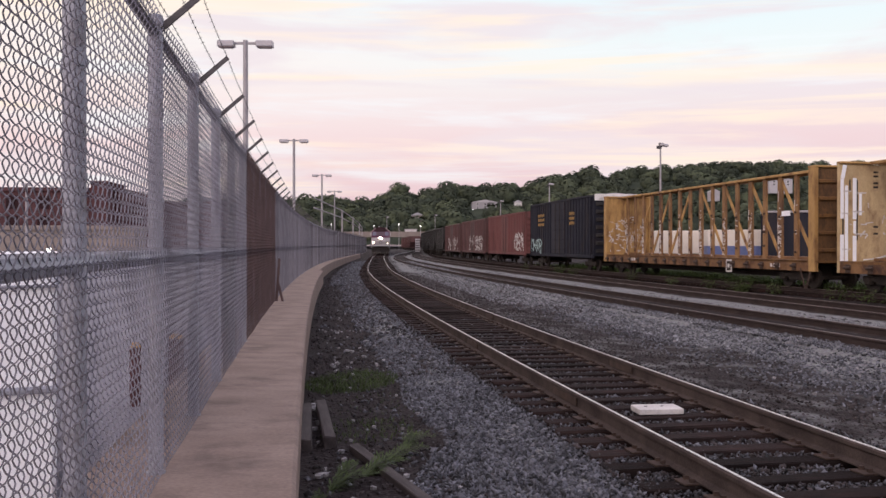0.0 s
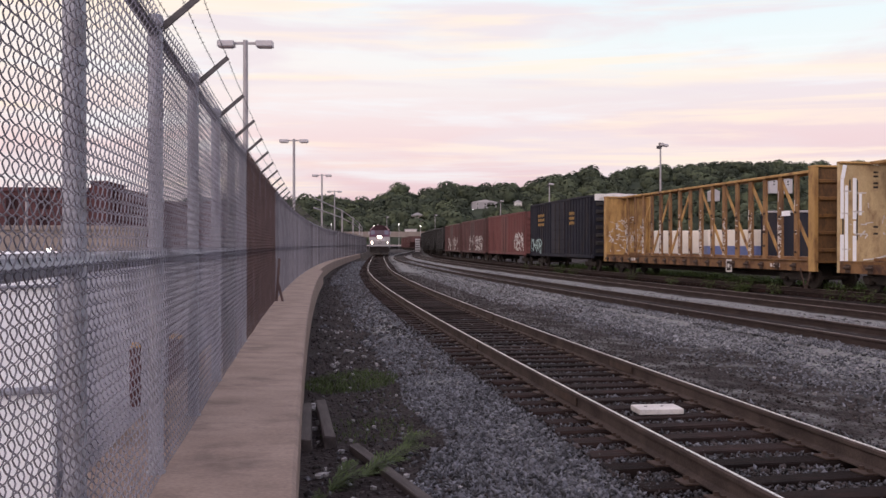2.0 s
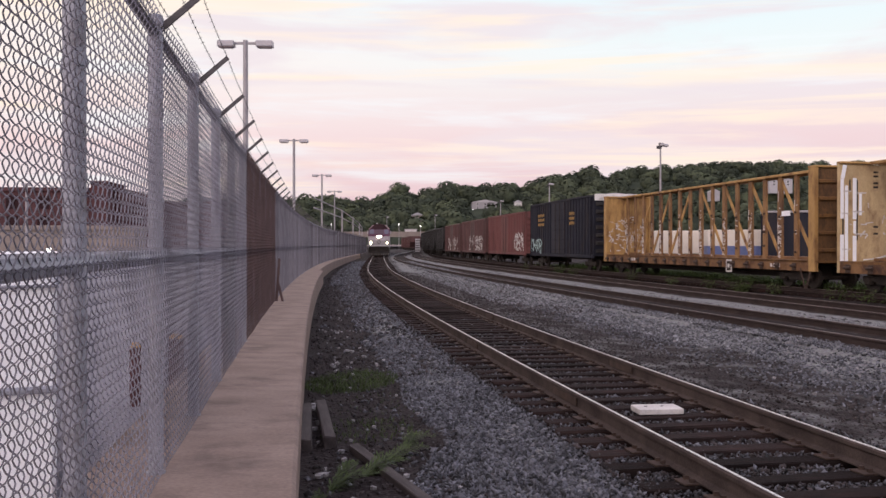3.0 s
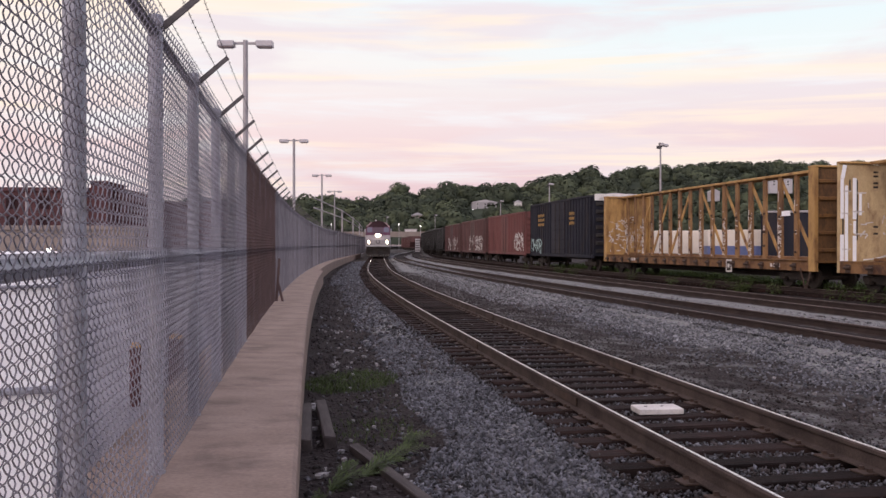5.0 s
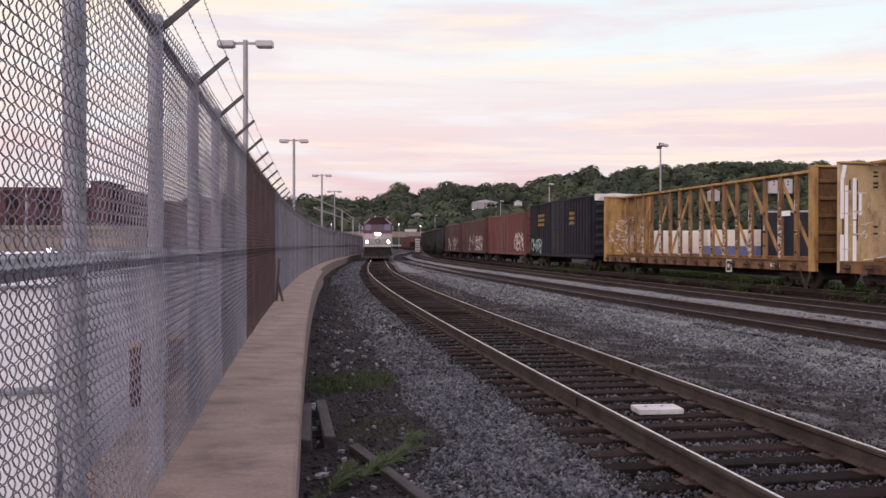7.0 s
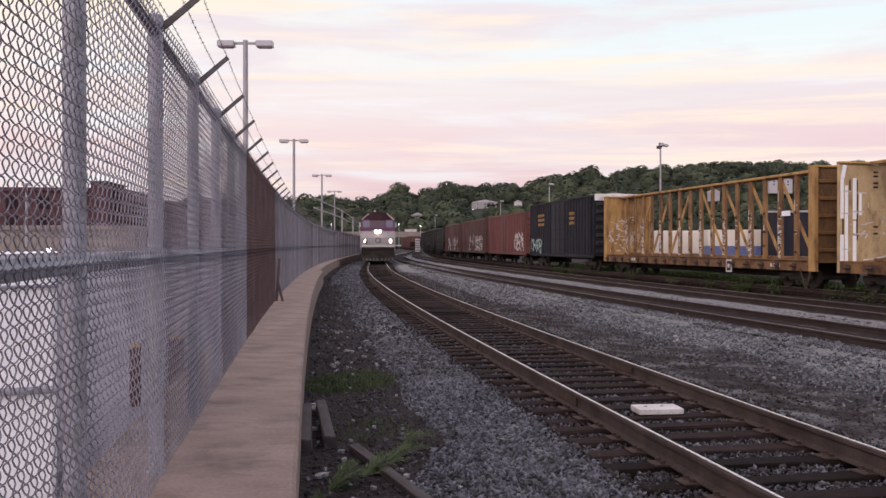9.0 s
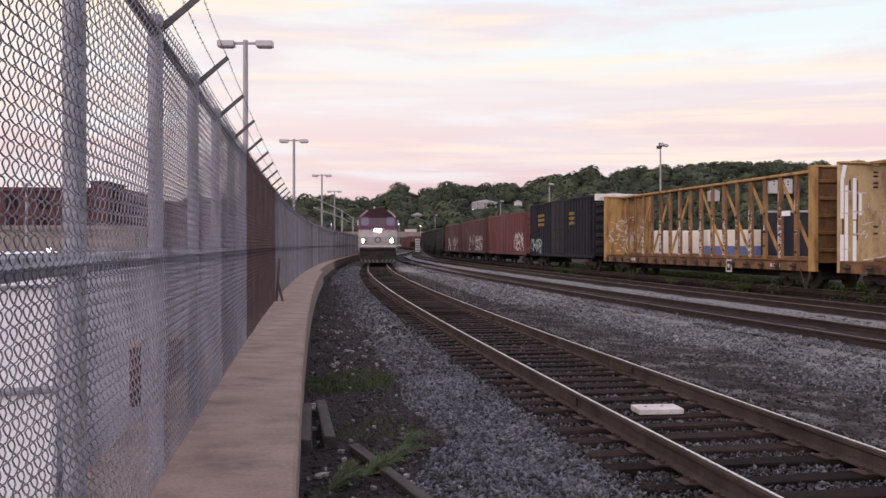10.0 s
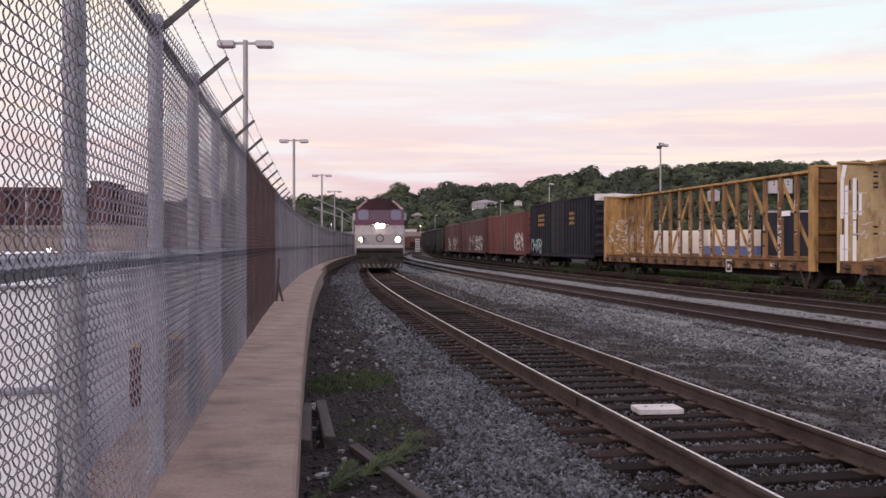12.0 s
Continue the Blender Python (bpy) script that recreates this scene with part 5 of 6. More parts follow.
    ob = stuff_mesh("foliage", V2, np.arange(len(V2)).reshape(-1, 4), CROWN)
    tree_tone(ob, np.repeat(tone, 4 * m))
    tagged(ob, "loose leaf clumps of the hillside trees", "trees", kind="stuff")


build_hill()


def house(x, y, z, w, d, h, wall, label, turn=0):
    root = empty("house", pose(x, y, z, 0, 0, turn), label, "house", "houses on the hill")
    part("wall", box(-w / 2, w / 2, -d / 2, d / 2, -4, h), wall, root)
    bm = bmesh.new()
    a = [bm.verts.new((sx, -d / 2 - 0.4, sz)) for sx, sz in ((-w / 2 - 0.5, h), (w / 2 + 0.5, h), (0, h + min(w * 0.3, 1.8)))]
    b = [bm.verts.new((v.co.x, d / 2 + 0.4, v.co.z)) for v in a]
    bm.faces.new(a)
    bm.faces.new(b[::-1])
    for i in range(3):
        bm.faces.new((a[i], b[i], b[(i + 1) % 3], a[(i + 1) % 3]))
    bmesh.ops.recalc_face_normals(bm, faces=bm.faces)
    part("roof", bm, LAMPHEAD, root)
    for i in range(3 if w > 12 else 0):
        wx = -w * 0.3 + i * w * 0.3
        for wz in (0.8, h - 2.0):
            wn = part("window", box(wx - 0.7, wx + 0.7, -d / 2 - 0.06, -d / 2 + 0.1, wz, wz + 1.4), WHITE, root)
            part("pane", box(wx - 0.55, wx + 0.55, -d / 2 - 0.09, -d / 2 - 0.05, wz + 0.15, wz + 1.25), DARKGLASS, wn)


house(28, 600, 25.2, 17, 7, 5.6, POLE, "low pale grey hillside house among trees", 6)
house(-16, 545, 18.2, 7, 5, 1.9, TAN, "small tan hillside house among trees", 8)
house(213, 560, 38.5, 15, 8, 4.6, LAMPHEAD, "broad pale hillside building among trees", 4)
house(130, 560, 25.0, 4.5, 4, 2.0, LAMPHEAD, "small pale hillside house among trees", 10)
house(172, 560, 33.6, 6, 5, 1.8, LAMPHEAD, "low pale hillside house among trees", 8)
house(51, 600, 28.3, 4.5, 4, 2.6, WHITE, "tiny white hillside house", 10)


def overpass():
    root = empty("overpass", None, "long beige concrete road bridge crossing the tracks", "bridge")
    part("deck", box(-75, 40, 372, 382, 5.2, 6.6), TAN, root)
    for y in (371.8, 381.8):
        part("parapet", box(-75, 40, y, y + 0.4, 6.6, 7.5), TAN, root)
    for x in (-60, -34, 8, 28):
        part("pier", box(x - 0.9, x + 0.9, 373, 381, -0.3, 5.2, 0.1), TAN, root)


overpass()


def signal_mast():
    root = empty("equipment_cabinet", pose(-6.5, 226, 0), "tall pale cabinet with dark slots beside the far tracks", "cabinet")
    part("body", box(-0.6, 0.6, -0.6, 0.6, 0, 3.4, 0.06), LAMPHEAD, root)
    for i in range(5):
        part("slot", box(-0.5, 0.5, -0.64, -0.57, 0.4 + i * 0.6, 0.62 + i * 0.6), UNDER, root)


signal_mast()


def far_shed(x, y, w, d, h, mat, label):
    root = empty("shed", pose(x, y, 0), label, "building", "far yard buildings")
    part("wall", box(-w / 2, w / 2, -d / 2, d / 2, -0.3, h), mat, root)
    part("roof", box(-w / 2 - 0.4, w / 2 + 0.4, -d / 2 - 0.4, d / 2 + 0.4, h, h + 0.35, 0.05), LAMPHEAD, root)
    n = max(2, int(w / 4))
    for i in range(n):
        wx = -w / 2 + (i + 0.5) * w / n
        part("window", box(wx - 0.8, wx + 0.8, -d / 2 - 0.05, -d / 2 + 0.1, h * 0.45, h * 0.75), DARKGLASS, root)


far_shed(-14.4, 395, 5, 6, 8.6, WHITE, "white yard building past the bridge")
far_shed(-1, 400, 14, 8, 6.5, TAN, "low tan yard building past the bridge")
far_shed(-58, 330, 30, 10, 7, TAN, "long tan yard building behind the pipe rack")

# small yard lights
for gx, gy, gz in ((-27.6, 352, 9.6), (-8.9, 348, 9.2), (-17.5, 350, 10.2), (19.8, 588, 25.6), (14.5, 190, 3.2), (-38, 300, 9.0), (-24, 352, 5.4)):
    root = empty("yard_light", pose(gx, gy, gz), "small glowing yard light far off", "lamp", "far yard lights")
    part("bulb", rod(bmesh.new(), (0, -0.2, 0), (0, 0.2, 0), 0.17 * gy / 400, 10), YARDGLOW, root)
    if gy < 400:
        part("mast", rod(bmesh.new(), (0, 0.3, -gz), (0, 0.3, 0.2), 0.1, 8), POLE, root)

# ---- behind the fence ----


def brick_building(x, y, w, d, h, mat, label, floors, turn=0):
    root = empty("building", pose(x, y, 0, 0, 0, turn), label, "building", "buildings behind the fence")
    part("wall", box(-w / 2, w / 2, -d / 2, d / 2, -0.3, h), mat, root)
    part("cornice", box(-w / 2 - 0.25, w / 2 + 0.25, -d / 2 - 0.25, d / 2 + 0.25, h, h + 0.45, 0.05), mat, root)
    n = int(w / 3.2) if mat is BRICK else 0
    for f in range(floors):
        z = 1.2 + f * (h - 1) / floors
        for i in range(n):
            wx = -w / 2 + (i + 0.5) * w / n
            wn = part("window", box(wx - 0.75, wx + 0.75, -d / 2 - 0.04, -d / 2 + 0.1, z, z + 1.7), BRICK, root)
            part("pane", box(wx - 0.65, wx + 0.65, -d / 2 - 0.07, -d / 2 - 0.03, z + 0.1, z + 1.6), ROOFDARK, wn)


def stair_block():
    root = empty("building", pose(-38.9, 104, 0, 0, 0, 6), "narrow taller brick stair block at the building's end", "building", "buildings behind the fence")
    part("wall", box(-0.9, 0.9, -6, 2, -0.3, 8.75), BRICK, root)
    part("coping", box(-1.0, 1.0, -6.1, 2.1, 8.75, 8.95, 0.03), BRICK, root)


stair_block()
brick_building(-54.5, 106, 34, 14, 7.9, BRICK, "wide dark red brick building behind the lot", 3, 6)
brick_building(-31, 112, 17, 12, 6.6, BRICK, "lower red brick wing behind the lot", 1, 6)
brick_building(-52, 86, 44, 4, 3.25, TAN, "long low tan wall building along the lot", 1, 4)


def lot_pole():
    root = empty("lot_pole", pose(-31.2, 66, 0), "thin pale flagless pole in the lot", "pole")
    part("pole", rod(bmesh.new(), (0, 0, 0.1), (0, 0, 6.3), 0.11, 8, 0.09), POLE, root)
    part("lamp", box(-0.3, 0.3, -0.2, 0.2, 6.25, 6.45, 0.03), LAMPHEAD, root)


lot_pole()


def container():
    """A large white metal container close behind the fence; its corner stands at the origin."""
    root = empty("container", pose(-2.20, 5.0, 0.12, 0, 0, 23.5), "large white metal container with a horizontal rub rail", "container")
    part("body", box(-6.0, 0.0, 0.0, 2.2, 0.10, 1.60, 0.02), ENAMEL, root)
    part("rub_rail", box(-6.0, 0.01, -0.045, 0.0, 0.865, 0.905, 0.012), STEEL, root)
    part("rim", box(-6.02, 0.02, -0.03, 2.23, 1.46, 1.475, 0.004), STEEL, root)
    part("lid", box(-6.03, 0.03, -0.035, 2.24, 1.60, 1.65, 0.015), ENAMEL, root)
    for sx in (-5.6, -3.0, -0.4):
        part("skid", box(sx - 0.1, sx + 0.1, 0.1, 2.1, 0.0, 0.10), STEEL, root)


container()
root = empty("lot_light", pose(-28.2, 63, 0), "bright small lot light on a short post", "lamp")
part("post", rod(bmesh.new(), (0, 0.2, 0.1), (0, 0.2, 1.5), 0.05, 8), POLE, root)
part("bulb", box(-0.14, 0.14, -0.12, 0.12, 1.32, 1.58, 0.03), YARDGLOW, root)


def bollard(x, y, h, r, label):
    root = empty("bollard", pose(x, y, 0.12), label, "bollard", "bollards behind the fence")
    part("post", rod(bmesh.new(), (0, 0, 0), (0, 0, h), r, 12), BRICK, root)
    part("cap", rod(bmesh.new(), (0, 0, h), (0, 0, h + 0.05), r * 1.05, 12, r * 0.5), YELLOW, root)


bollard(-3.25, 9.3, 0.62, 0.06, "dark red bollard with pale orange cap")
bollard(-3.15, 10.4, 0.60, 0.09, "stout brown-red bollard behind the fence")

# ---- behind the freight cars ----


def trailer(x, y, turn, length, label, blue):
    root = empty("box_trailer", pose(x, y, 0, 0, 0, turn), label, "trailer", "trailers behind the freight cars")
    h = length / 2
    part("body", box(-h, h, -1.25, 1.25, 1.15 if not blue else 1.75, 2.95, 0.03), CREAM, root)
    if blue:
        part("lower_panel", box(-h, h, -1.26, 1.26, 0.75, 1.75, 0.02), BLUE, root, "blue lower side")
    n = int(length / 1.2)
    for i in range(n + 1):
        px = -h + 0.05 + i * (length - 0.1) / n
        part("side_post", box(px - 0.03, px + 0.03, -1.275, -1.25, 1.2 if not blue else 1.8, 2.9), CREAM, root)
    for px in (-h + 1.5, -h + 2.7, h - 3):
        for s in (-1, 1):
            part("wheel", rod(bmesh.new(), (px, s * 0.85, 0.48), (px, s * 1.15, 0.48), 0.5, 18), UNDER, root)
    part("underframe", box(-h + 0.5, h - 0.5, -0.5, 0.5, 0.85, 1.15), UNDER, root)


trailer(19.3, 70, -8, 11, "white box trailer parked beyond the freight cars", False)
trailer(22.0, 66, -8, 4.6, "white box trailer with blue lower side", True)


def dark_truck():
    root = empty("truck", pose(24.4, 62, 0, 0, 0, -20), "dark boxy truck with a white roof", "truck")
    part("body", box(-1.9, 1.2, -1.2, 1.2, 0.8, 4.05, 0.05), NAVY, root)
    part("roof", box(-1.95, 1.25, -1.25, 1.25, 4.05, 4.2, 0.04), POLE, root)
    part("cab", box(1.2, 3.2, -1.15, 1.15, 0.6, 2.8, 0.15), NAVY, root)
    part("windscreen", box(3.15, 3.24, -1.0, 1.0, 1.7, 2.6, 0.02), DARKGLASS, root)
    for px in (-1.1, 2.2):
        for s in (-1, 1):
            part("wheel", rod(bmesh.new(), (px, s * 0.9, 0.5), (px, s * 1.18, 0.5), 0.5, 18), UNDER, root)


dark_truck()

# ---- weeds, timber, litter, stones ----


def blades(name, n, place, height, width, mat, seed, lean=0.5, parent=None):
    """Bent grass or leaf blades: two quads each."""
    rnd = random.Random(seed)
    V, F = [], []
    for i in range(n):
        x, y, z = place(rnd)
        a = rnd.uniform(0, math.tau)
        h = height * rnd.uniform(0.4, 1.1)
        l = lean * rnd.uniform(0.2, 1.2) * h
        dx, dy = math.cos(a), math.sin(a)
        w = width * rnd.uniform(0.6, 1.3)
        b = len(V)
        for f, k in ((0, 1.0), (0.55, 0.9), (1.0, 0.15)):
            px, py, pz = x + dx * l * f * f, y + dy * l * f * f, z + h * (f - 0.25 * f * f)
            V += [(px - dy * w * k / 2, py + dx * w * k / 2, pz), (px + dy * w * k / 2, py - dx * w * k / 2, pz)]
        F += [(b, b + 1, b + 3, b + 2), (b + 2, b + 3, b + 5, b + 4)]
    ob = stuff_mesh(name, V, F, mat, parent)
    return ob


def spot(cx, cy, rx, ry):
    def at(rnd):
        r, a = math.sqrt(rnd.random()), rnd.uniform(0, math.tau)
        x, y = cx + rx * r * math.cos(a), cy + ry * r * math.sin(a)
        return x, y, ground_height(x, y) - 0.02
    return at


tagged(blades("grass_patch", 3000, spot(-1.30, 12.4, 0.66, 0.9), 0.14, 0.006, LEAF, 1), "patch of short green grass beside the wall", "grass", kind="stuff")
tagged(blades("grass_patch", 260, spot(-0.75, 10.4, 0.6, 1.2), 0.07, 0.006, LEAF, 4), "sparse short grass on dark soil", "grass", kind="stuff")
tagged(blades("grass_patch", 420, spot(-0.80, 9.2, 0.5, 0.6), 0.10, 0.010, LEAF, 2), "thin green grass on dark soil", "grass", kind="stuff")


def weed(x, y, seed, n=11, size=0.34, lab="leafy green weed growing beside the timber"):
    """A low weed: arching stems with rows of narrow leaves."""
    rnd = random.Random(seed)
    V, F = [], []
    z0 = ground_height(x, y) - 0.02
    for i in range(n):
        a = rnd.gauss(0.75, 0.34) if seed % 2 else rnd.uniform(0, math.tau)
        L = size * rnd.uniform(0.6, 1.3)
        for k in range(16):
            f = k / 15
            px, py, pz = x + math.cos(a) * L * f, y + math.sin(a) * L * f, z0 + size * 0.75 * (f - 0.55 * f * f)
            for s in (-1, 1):
                b = a + s * rnd.uniform(0.25, 0.75)
                l, w = size * rnd.uniform(0.22, 0.42) * (1.15 - f * 0.7), size * 0.017
                ex, ey, ez = px + math.cos(b) * l, py + math.sin(b) * l, pz + rnd.uniform(-0.02, 0.05)
                mx, my, mz = (px + ex) / 2, (py + ey) / 2, (pz + ez) / 2 + 0.012
                base = len(V)
                V += [(px, py, pz), (mx - math.sin(b) * w, my + math.cos(b) * w, mz), (ex, ey, ez), (mx + math.sin(b) * w, my - math.cos(b) * w, mz)]
                F.append((base, base + 1, base + 2, base + 3))
        base = len(V)
        V += [(x - 0.004, y, z0), (x + 0.004, y, z0), (x + math.cos(a) * L * 0.6, y + math.sin(a) * L * 0.6, z0 + size * 0.75 * 0.4), (x + math.cos(a) * L * 0.6 - 0.004, y + math.sin(a) * L * 0.6, z0 + size * 0.75 * 0.4)]
        F.append((base, base + 1, base + 2, base + 3))
    tagged(stuff_mesh("weed", V, F, LEAF), lab, "weed", "weeds")


weed(-0.92, 7.05, 1, 8, 0.40)
weed(-0.70, 7.40, 3, 7, 0.37)
weed(-0.52, 7.85, 5, 6, 0.34)
weed(-0.40, 8.4, 7, 6, 0.30)
weed(-1.0, 6.7, 8, 5, 0.16)


def siding_weeds():
    rnd = random.Random(9)
    for i in range(150):
        y = 14 + 62 * rnd.random() ** 1.2
        x, yy = beside(SIDING, y, rnd.uniform(-1.9, -1.2) if i % 7 == 0 else rnd.uniform(-0.6, 3.0))
        size = rnd.uniform(0.28, 0.72)
        V, F = [], []
        z0 = -0.35
        for k in range(rnd.randrange(110, 210)):
            a, r = rnd.uniform(0, math.tau), size * 0.7 * math.sqrt(rnd.random())
            px, py, pz = x + r * math.cos(a), yy + r * math.sin(a) * 1.4, z0 + 0.12 + size * 1.3 * rnd.random() * (1 - 0.5 * r / size)
            b, l, w = rnd.uniform(0, math.tau), rnd.uniform(0.08, 0.2), 0.022
            e = Vector((math.cos(b), math.sin(b), rnd.uniform(-0.5, 0.7))) * l
            n = len(V)
            V += [(px, py, pz), (px + e.x / 2 - w * math.sin(b), py + e.y / 2 + w * math.cos(b), pz + e.z / 2), (px + e.x, py + e.y, pz + e.z), (px + e.x / 2 + w * math.sin(b), py + e.y / 2 - w * math.cos(b), pz + e.z / 2)]
            F.append((n, n + 1, n + 2, n + 3))
        for k in range(6):
            a = rnd.uniform(0, math.tau)
            n = len(V)
            tx, ty = x + 0.5 * size * math.cos(a), yy + 0.5 * size * math.sin(a)
            V += [(x - 0.008, yy, z0), (x + 0.008, yy, z0), (tx + 0.004, ty, z0 + size), (tx - 0.004, ty, z0 + size)]
            F.append((n, n + 1, n + 2, n + 3))
        tagged(stuff_mesh("bush", V, F, BUSH), "low green weeds growing along the siding", "bush", "weeds along the siding")


siding_weeds()


def under_cars(rnd):
    y = 15 + 60 * rnd.random() ** 1.3
    x, yy = beside(SIDING, y, rnd.uniform(0.7, 3.2) + 0.5 * noise.noise((y * 0.4, 0, 0)))
    return x, yy, -0.36 + 0.2 * noise.noise((y * 0.7, 3, 0))


tagged(blades("grass_patch", 14000, under_cars, 0.95, 0.030, BUSH, 14, 0.5), "rank dark green grass under the parked freight cars", "grass", kind="stuff")


def plank(x, y, z, l, w, t, turn, tilt, label, mat=PLANK, name="plank"):
    bm = box(-w / 2, w / 2, -l / 2, l / 2, -t / 2, t / 2, 0.008)
    rnd = random.Random(int(l * 100))
    for v in bm.verts:
        v.co += Vector((rnd.uniform(-1, 1), rnd.uniform(-1, 1), rnd.uniform(-1, 1))) * 0.008
    ob = part(name, bm, mat)
    ob.matrix_basis = pose(x, y, z, tilt, 0, turn)
    tagged(ob, label, "timber", "loose timbers")


plank(-1.46, 9.35, -0.10, 1.95, 0.13, 0.13, 8.5, 0, "weathered grey timber offcut leaning by the wall")
plank(-1.26, 9.40, -0.07, 1.95, 0.115, 0.12, 10.5, 0.4, "weathered grey plank lying beside the wall")
plank(-0.38, 7.2, -0.12, 2.5, 0.10, 0.10, 22, 0, "half-buried grey timber on the soil")


def slab():
    root = empty("concrete_slab", pose(2.31, 9.5, 0.015, 0, 0, 6), "small white concrete slab between the rails", "slab")
    part("block", box(-0.245, 0.245, -0.15, 0.15, 0, 0.062, 0.008), PALEPAINT, root)
    for sx in (-0.12, 0.06):
        part("bolt_hole", rod(bmesh.new(), (sx, 0.02, 0.05), (sx, 0.02, 0.065), 0.018, 10), UNDER, root)


slab()


def litter():
    rnd = random.Random(12)
    spots = [(-2.38, 19.5), (-2.30, 19.1), (-2.22, 19.3), (-1.72, 15.9), (-1.62, 15.7), (-1.33, 14.9), (-1.80, 14.2), (-1.74, 14.0), (-1.72, 14.3), (-1.02, 13.8), (-1.50, 17.2),
             (-1.05, 7.4), (-1.00, 7.45), (-1.58, 10.7), (-1.55, 10.45), (-1.36, 10.0), (-1.34, 9.6), (-1.37, 9.3), (-1.36, 8.9), (-0.30, 7.3), (-0.55, 7.0), (4.6, 17.5), (4.0, 24.0), (5.6, 25.2), (6.0, 22.5), (3.2, 28.0)] + [(KERB(q)[0] + rnd.uniform(0.15, 1.3), q) for q in [rnd.uniform(6.5, 26) for k in range(60)]] + [(MAIN(q)[0] + rnd.uniform(1.6, 5), q) for q in [rnd.uniform(9, 26) for k in range(16)]]
    for i, (x, y) in enumerate(spots):
        bm = bmesh.new()
        n = 7
        w = rnd.uniform(0.025, 0.058) if i < 26 else rnd.uniform(0.012, 0.035)
        c = bm.verts.new((0, 0, w * rnd.uniform(0.3, 0.6)))
        ring = [bm.verts.new((w * rnd.uniform(0.6, 1.2) * math.cos(k * math.tau / n), w * rnd.uniform(0.6, 1.2) * math.sin(k * math.tau / n), w * rnd.uniform(0.0, 0.5))) for k in range(n)]
        low = [bm.verts.new((v.co.x * 0.8, v.co.y * 0.8, -0.02)) for v in ring]
        for k in range(n):
            bm.faces.new((c, ring[k], ring[(k + 1) % n]))
            bm.faces.new((ring[k], low[k], low[(k + 1) % n], ring[(k + 1) % n]))
        ob = part("paper_scrap", bm, SCRAP)
        ob.matrix_basis = pose(x, y, ground_height(x, y) + 0.03, 0, 0, rnd.uniform(0, 360))
        tagged(ob, "crumpled dirty white scrap on the ground", "litter", "litter")


litter()


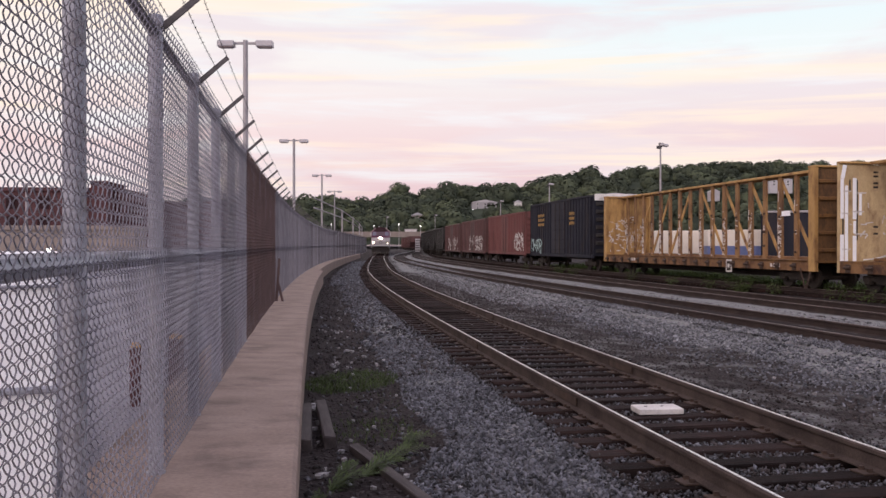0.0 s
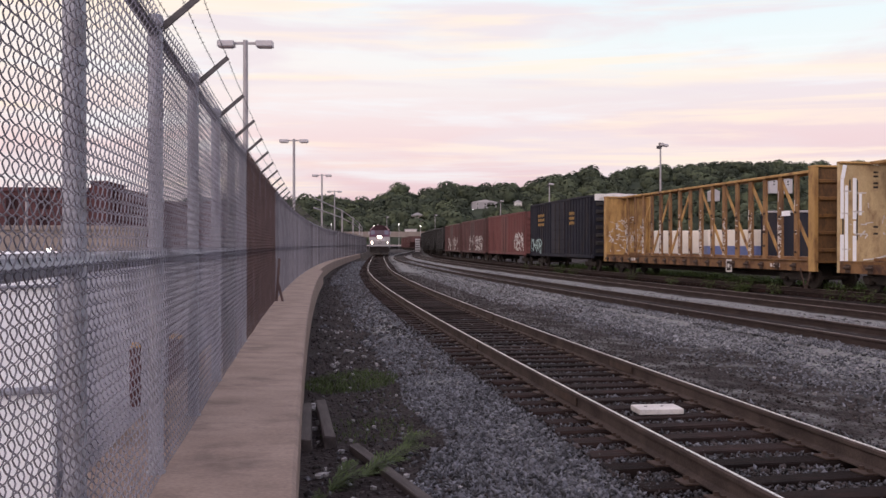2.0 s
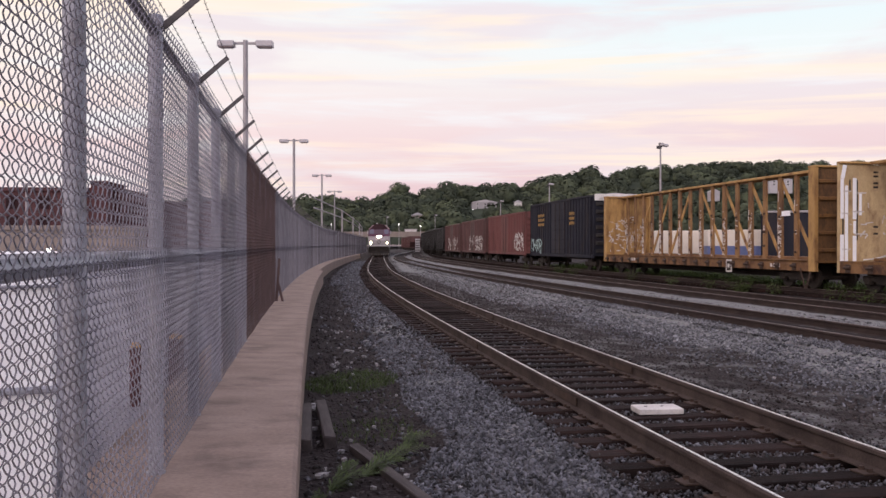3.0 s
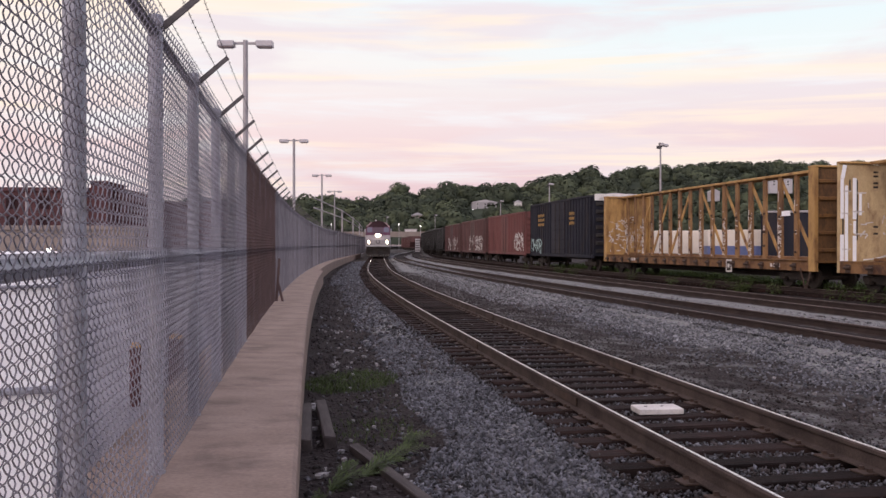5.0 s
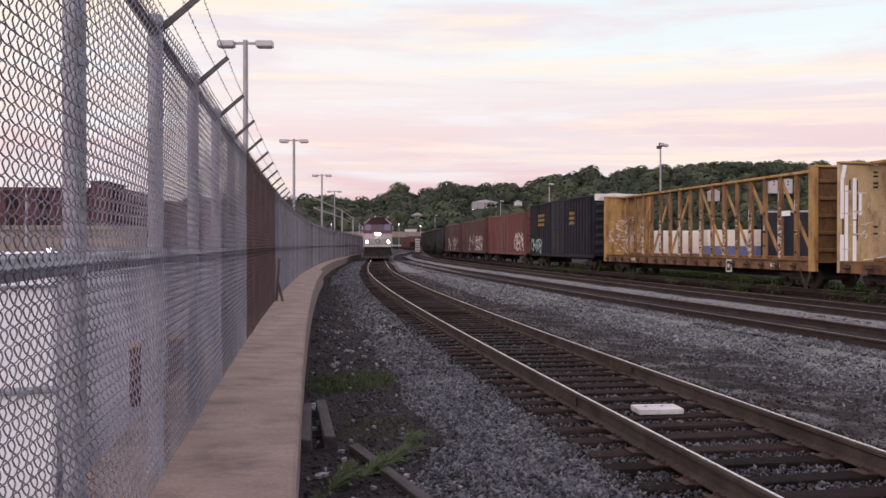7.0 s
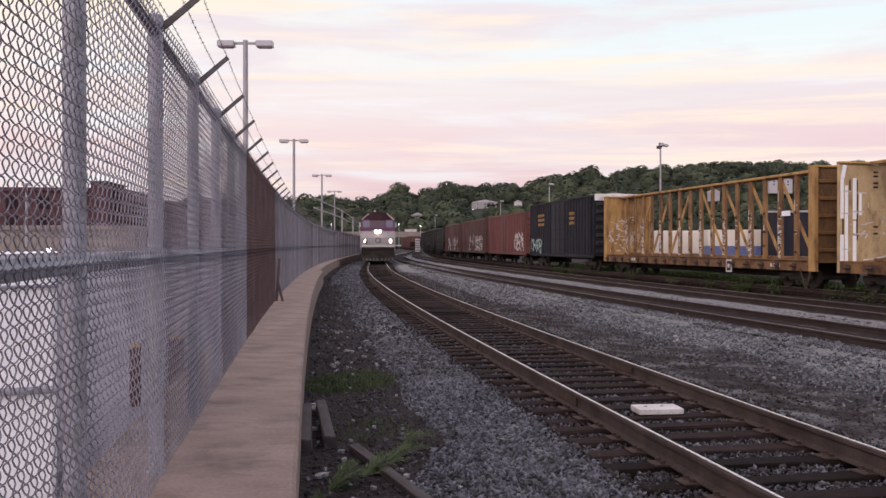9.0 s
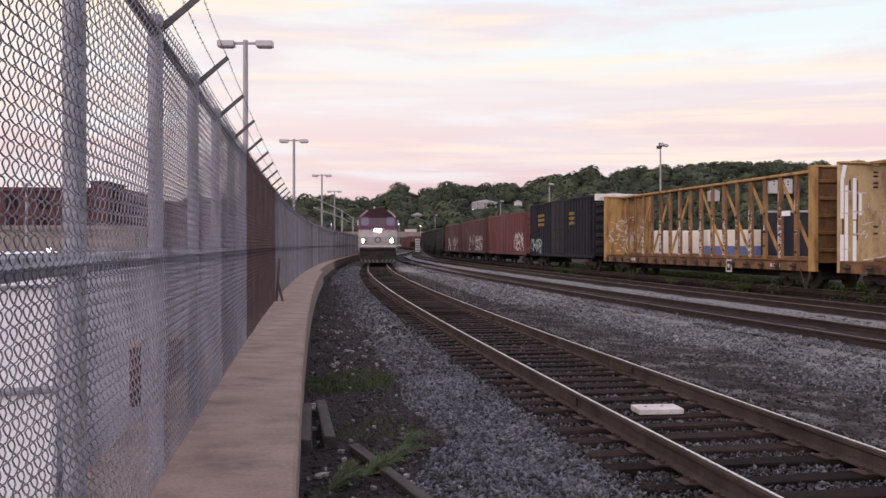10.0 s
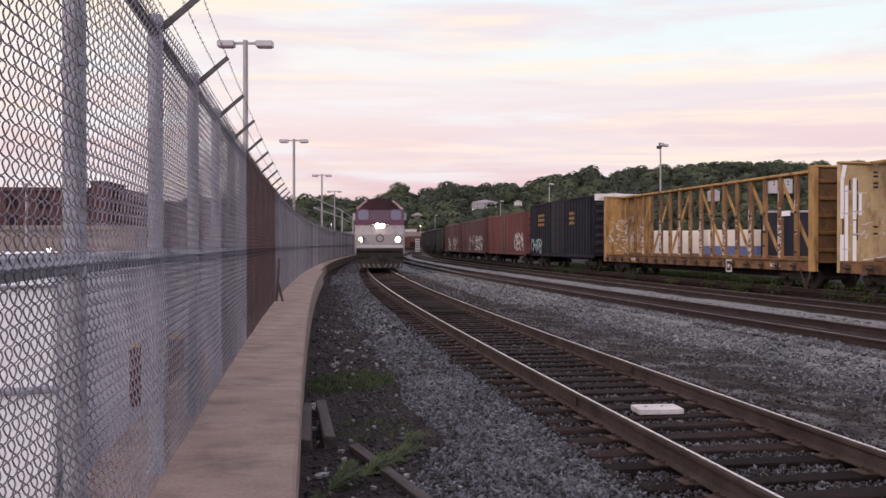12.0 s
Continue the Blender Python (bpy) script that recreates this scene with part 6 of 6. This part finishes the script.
def stones():
    """Crushed stone in angular shards, thickest near the track's edge and between the tracks."""
    rng = np.random.default_rng(8)
    octa = np.array([(1, 0, 0), (-1, 0, 0), (0, 1, 0), (0, -1, 0), (0, 0, 1), (0, 0, -1)], float)
    fac = np.array([(0, 2, 4), (2, 1, 4), (1, 3, 4), (3, 0, 4), (2, 0, 5), (1, 2, 5), (3, 1, 5), (0, 3, 5)])
    xs, ys, zs, ss = [], [], [], []

    def scatter(n, y0, y1, o0, o1, curve, size, dens, lift=0.0):
        k = 0
        for i in range(n):
            y = y0 + (y1 - y0) * rng.random() ** 1.35
            o = rng.uniform(o0, o1)
            if rng.random() > dens(o, y):
                continue
            x, yy = beside(curve, y, o)
            u = x - MAIN(yy)[0]
            if abs(abs(u) - 0.7525) < 0.06 or x < KERB(yy)[0] + 0.05:
                continue
            xs.append(x), ys.append(yy), zs.append(ground_height(x, yy) + lift + rng.uniform(-0.012, 0.012)), ss.append(size * rng.uniform(0.55, 1.35))

    def finish(name, mat, label):
        n = len(xs)
        C = np.stack([xs, ys, zs], 1)
        S = np.array(ss)
        shape = (octa[None] * rng.uniform(0.75, 1.35, (n, 6, 1)) + rng.uniform(-0.42, 0.42, (n, 6, 3))) * rng.uniform(0.6, 1.4, (n, 1, 3)) * S[:, None, None]
        lean = rng.normal(0, 0.5, (n, 2, 1))
        shape[..., 2] += shape[..., 0] * lean[:, 0] + shape[..., 1] * lean[:, 1]
        a = rng.uniform(0, math.tau, n)
        ca, sa = np.cos(a)[:, None], np.sin(a)[:, None]
        rot = np.stack([shape[..., 0] * ca - shape[..., 1] * sa, shape[..., 0] * sa + shape[..., 1] * ca, shape[..., 2] * 0.8], 2)
        V = (rot + C[:, None]).reshape(-1, 3)
        F = (fac[None] + 6 * np.arange(n)[:, None, None]).reshape(-1, 3)
        tagged(stuff_mesh(name, V, F, mat), label, "stones", kind="stuff")
        for k in (xs, ys, zs, ss):
            k.clear()

    bank = lambda o, y: 1.0 if o > -2.45 - 0.2 * max(0, 9 - y) + 0.4 * noise.noise((y * 0.6, 0, 0)) else 0.04 if o > -3.0 else 0.012
    scatter(72000, 4.2, 17, -4.6, -1.25, MAIN, 0.021, bank)
    scatter(20000, 5, 22, -1.35, 1.35, MAIN, 0.018, lambda o, y: 0.95, 0.040)
    scatter(28000, 6.5, 28, 2.6, 6.0, MAIN, 0.024, lambda o, y: 0.9 if o > 3.4 + 1.2 * noise.noise((y * 0.3, 5, 0)) else 0.25)
    scatter(8000, 17, 45, -3.4, -1.1, MAIN, 0.032, bank)
    scatter(6000, 42, 100, -2.9, -1.1, MAIN, 0.048, lambda o, y: 0.9)
    finish("ballast", STONE, "grey crushed stone ballast along the main track")
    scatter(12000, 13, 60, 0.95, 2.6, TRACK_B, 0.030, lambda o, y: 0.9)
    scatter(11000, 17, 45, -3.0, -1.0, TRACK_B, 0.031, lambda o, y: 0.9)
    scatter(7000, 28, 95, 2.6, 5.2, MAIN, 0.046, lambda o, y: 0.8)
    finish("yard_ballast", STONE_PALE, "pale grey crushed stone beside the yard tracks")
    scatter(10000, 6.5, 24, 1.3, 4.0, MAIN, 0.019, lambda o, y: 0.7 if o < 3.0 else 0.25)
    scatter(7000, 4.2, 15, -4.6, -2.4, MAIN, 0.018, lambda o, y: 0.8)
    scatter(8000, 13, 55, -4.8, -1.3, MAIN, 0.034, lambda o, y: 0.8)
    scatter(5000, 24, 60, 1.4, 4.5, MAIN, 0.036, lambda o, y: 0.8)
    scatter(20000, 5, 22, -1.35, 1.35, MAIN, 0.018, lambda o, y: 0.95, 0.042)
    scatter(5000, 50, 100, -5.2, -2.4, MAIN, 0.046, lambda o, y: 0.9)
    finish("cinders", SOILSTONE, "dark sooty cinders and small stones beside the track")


stones()


FLASH_PERIOD = 1.025


def lamp_turn(side, t):
    """How far a ditch lamp is swung out of line: the swing stands in for the two flashing by turns, and both start
    dark.
    """
    k = 0.5 + 0.5 * math.cos(math.tau * (t - 0.114) / FLASH_PERIOD + (0.0 if side > 0 else math.pi))
    lit = -0.04 + 1.04 * k
    lit *= min(1.0, max(0.0, (t - (0.0 if side > 0 else 0.15)) / 0.2))
    return math.degrees(math.acos(min(1.0, lit)))


def motions():
    for unit, side in LAMP_UNITS:
        walk(unit, [(0.1 * i, pose(side * 1.17, -0.10, 1.98, 0, 0, -side * lamp_turn(side, 0.1 * i))) for i in range(121)])
    for thing, length, gap in TRAIN:
        rows = []
        for i in range(25):
            t = i * 0.5
            y = along(front_y(t), gap)
            back = along(y, length)
            xa, xb = MAIN(y)[0], MAIN(back)[0]
            rows.append((t, pose(xa, y, 0.2, 0, 0, math.degrees(math.atan2(-(xa - xb), y - back)))))
        walk(thing, rows)


motions()
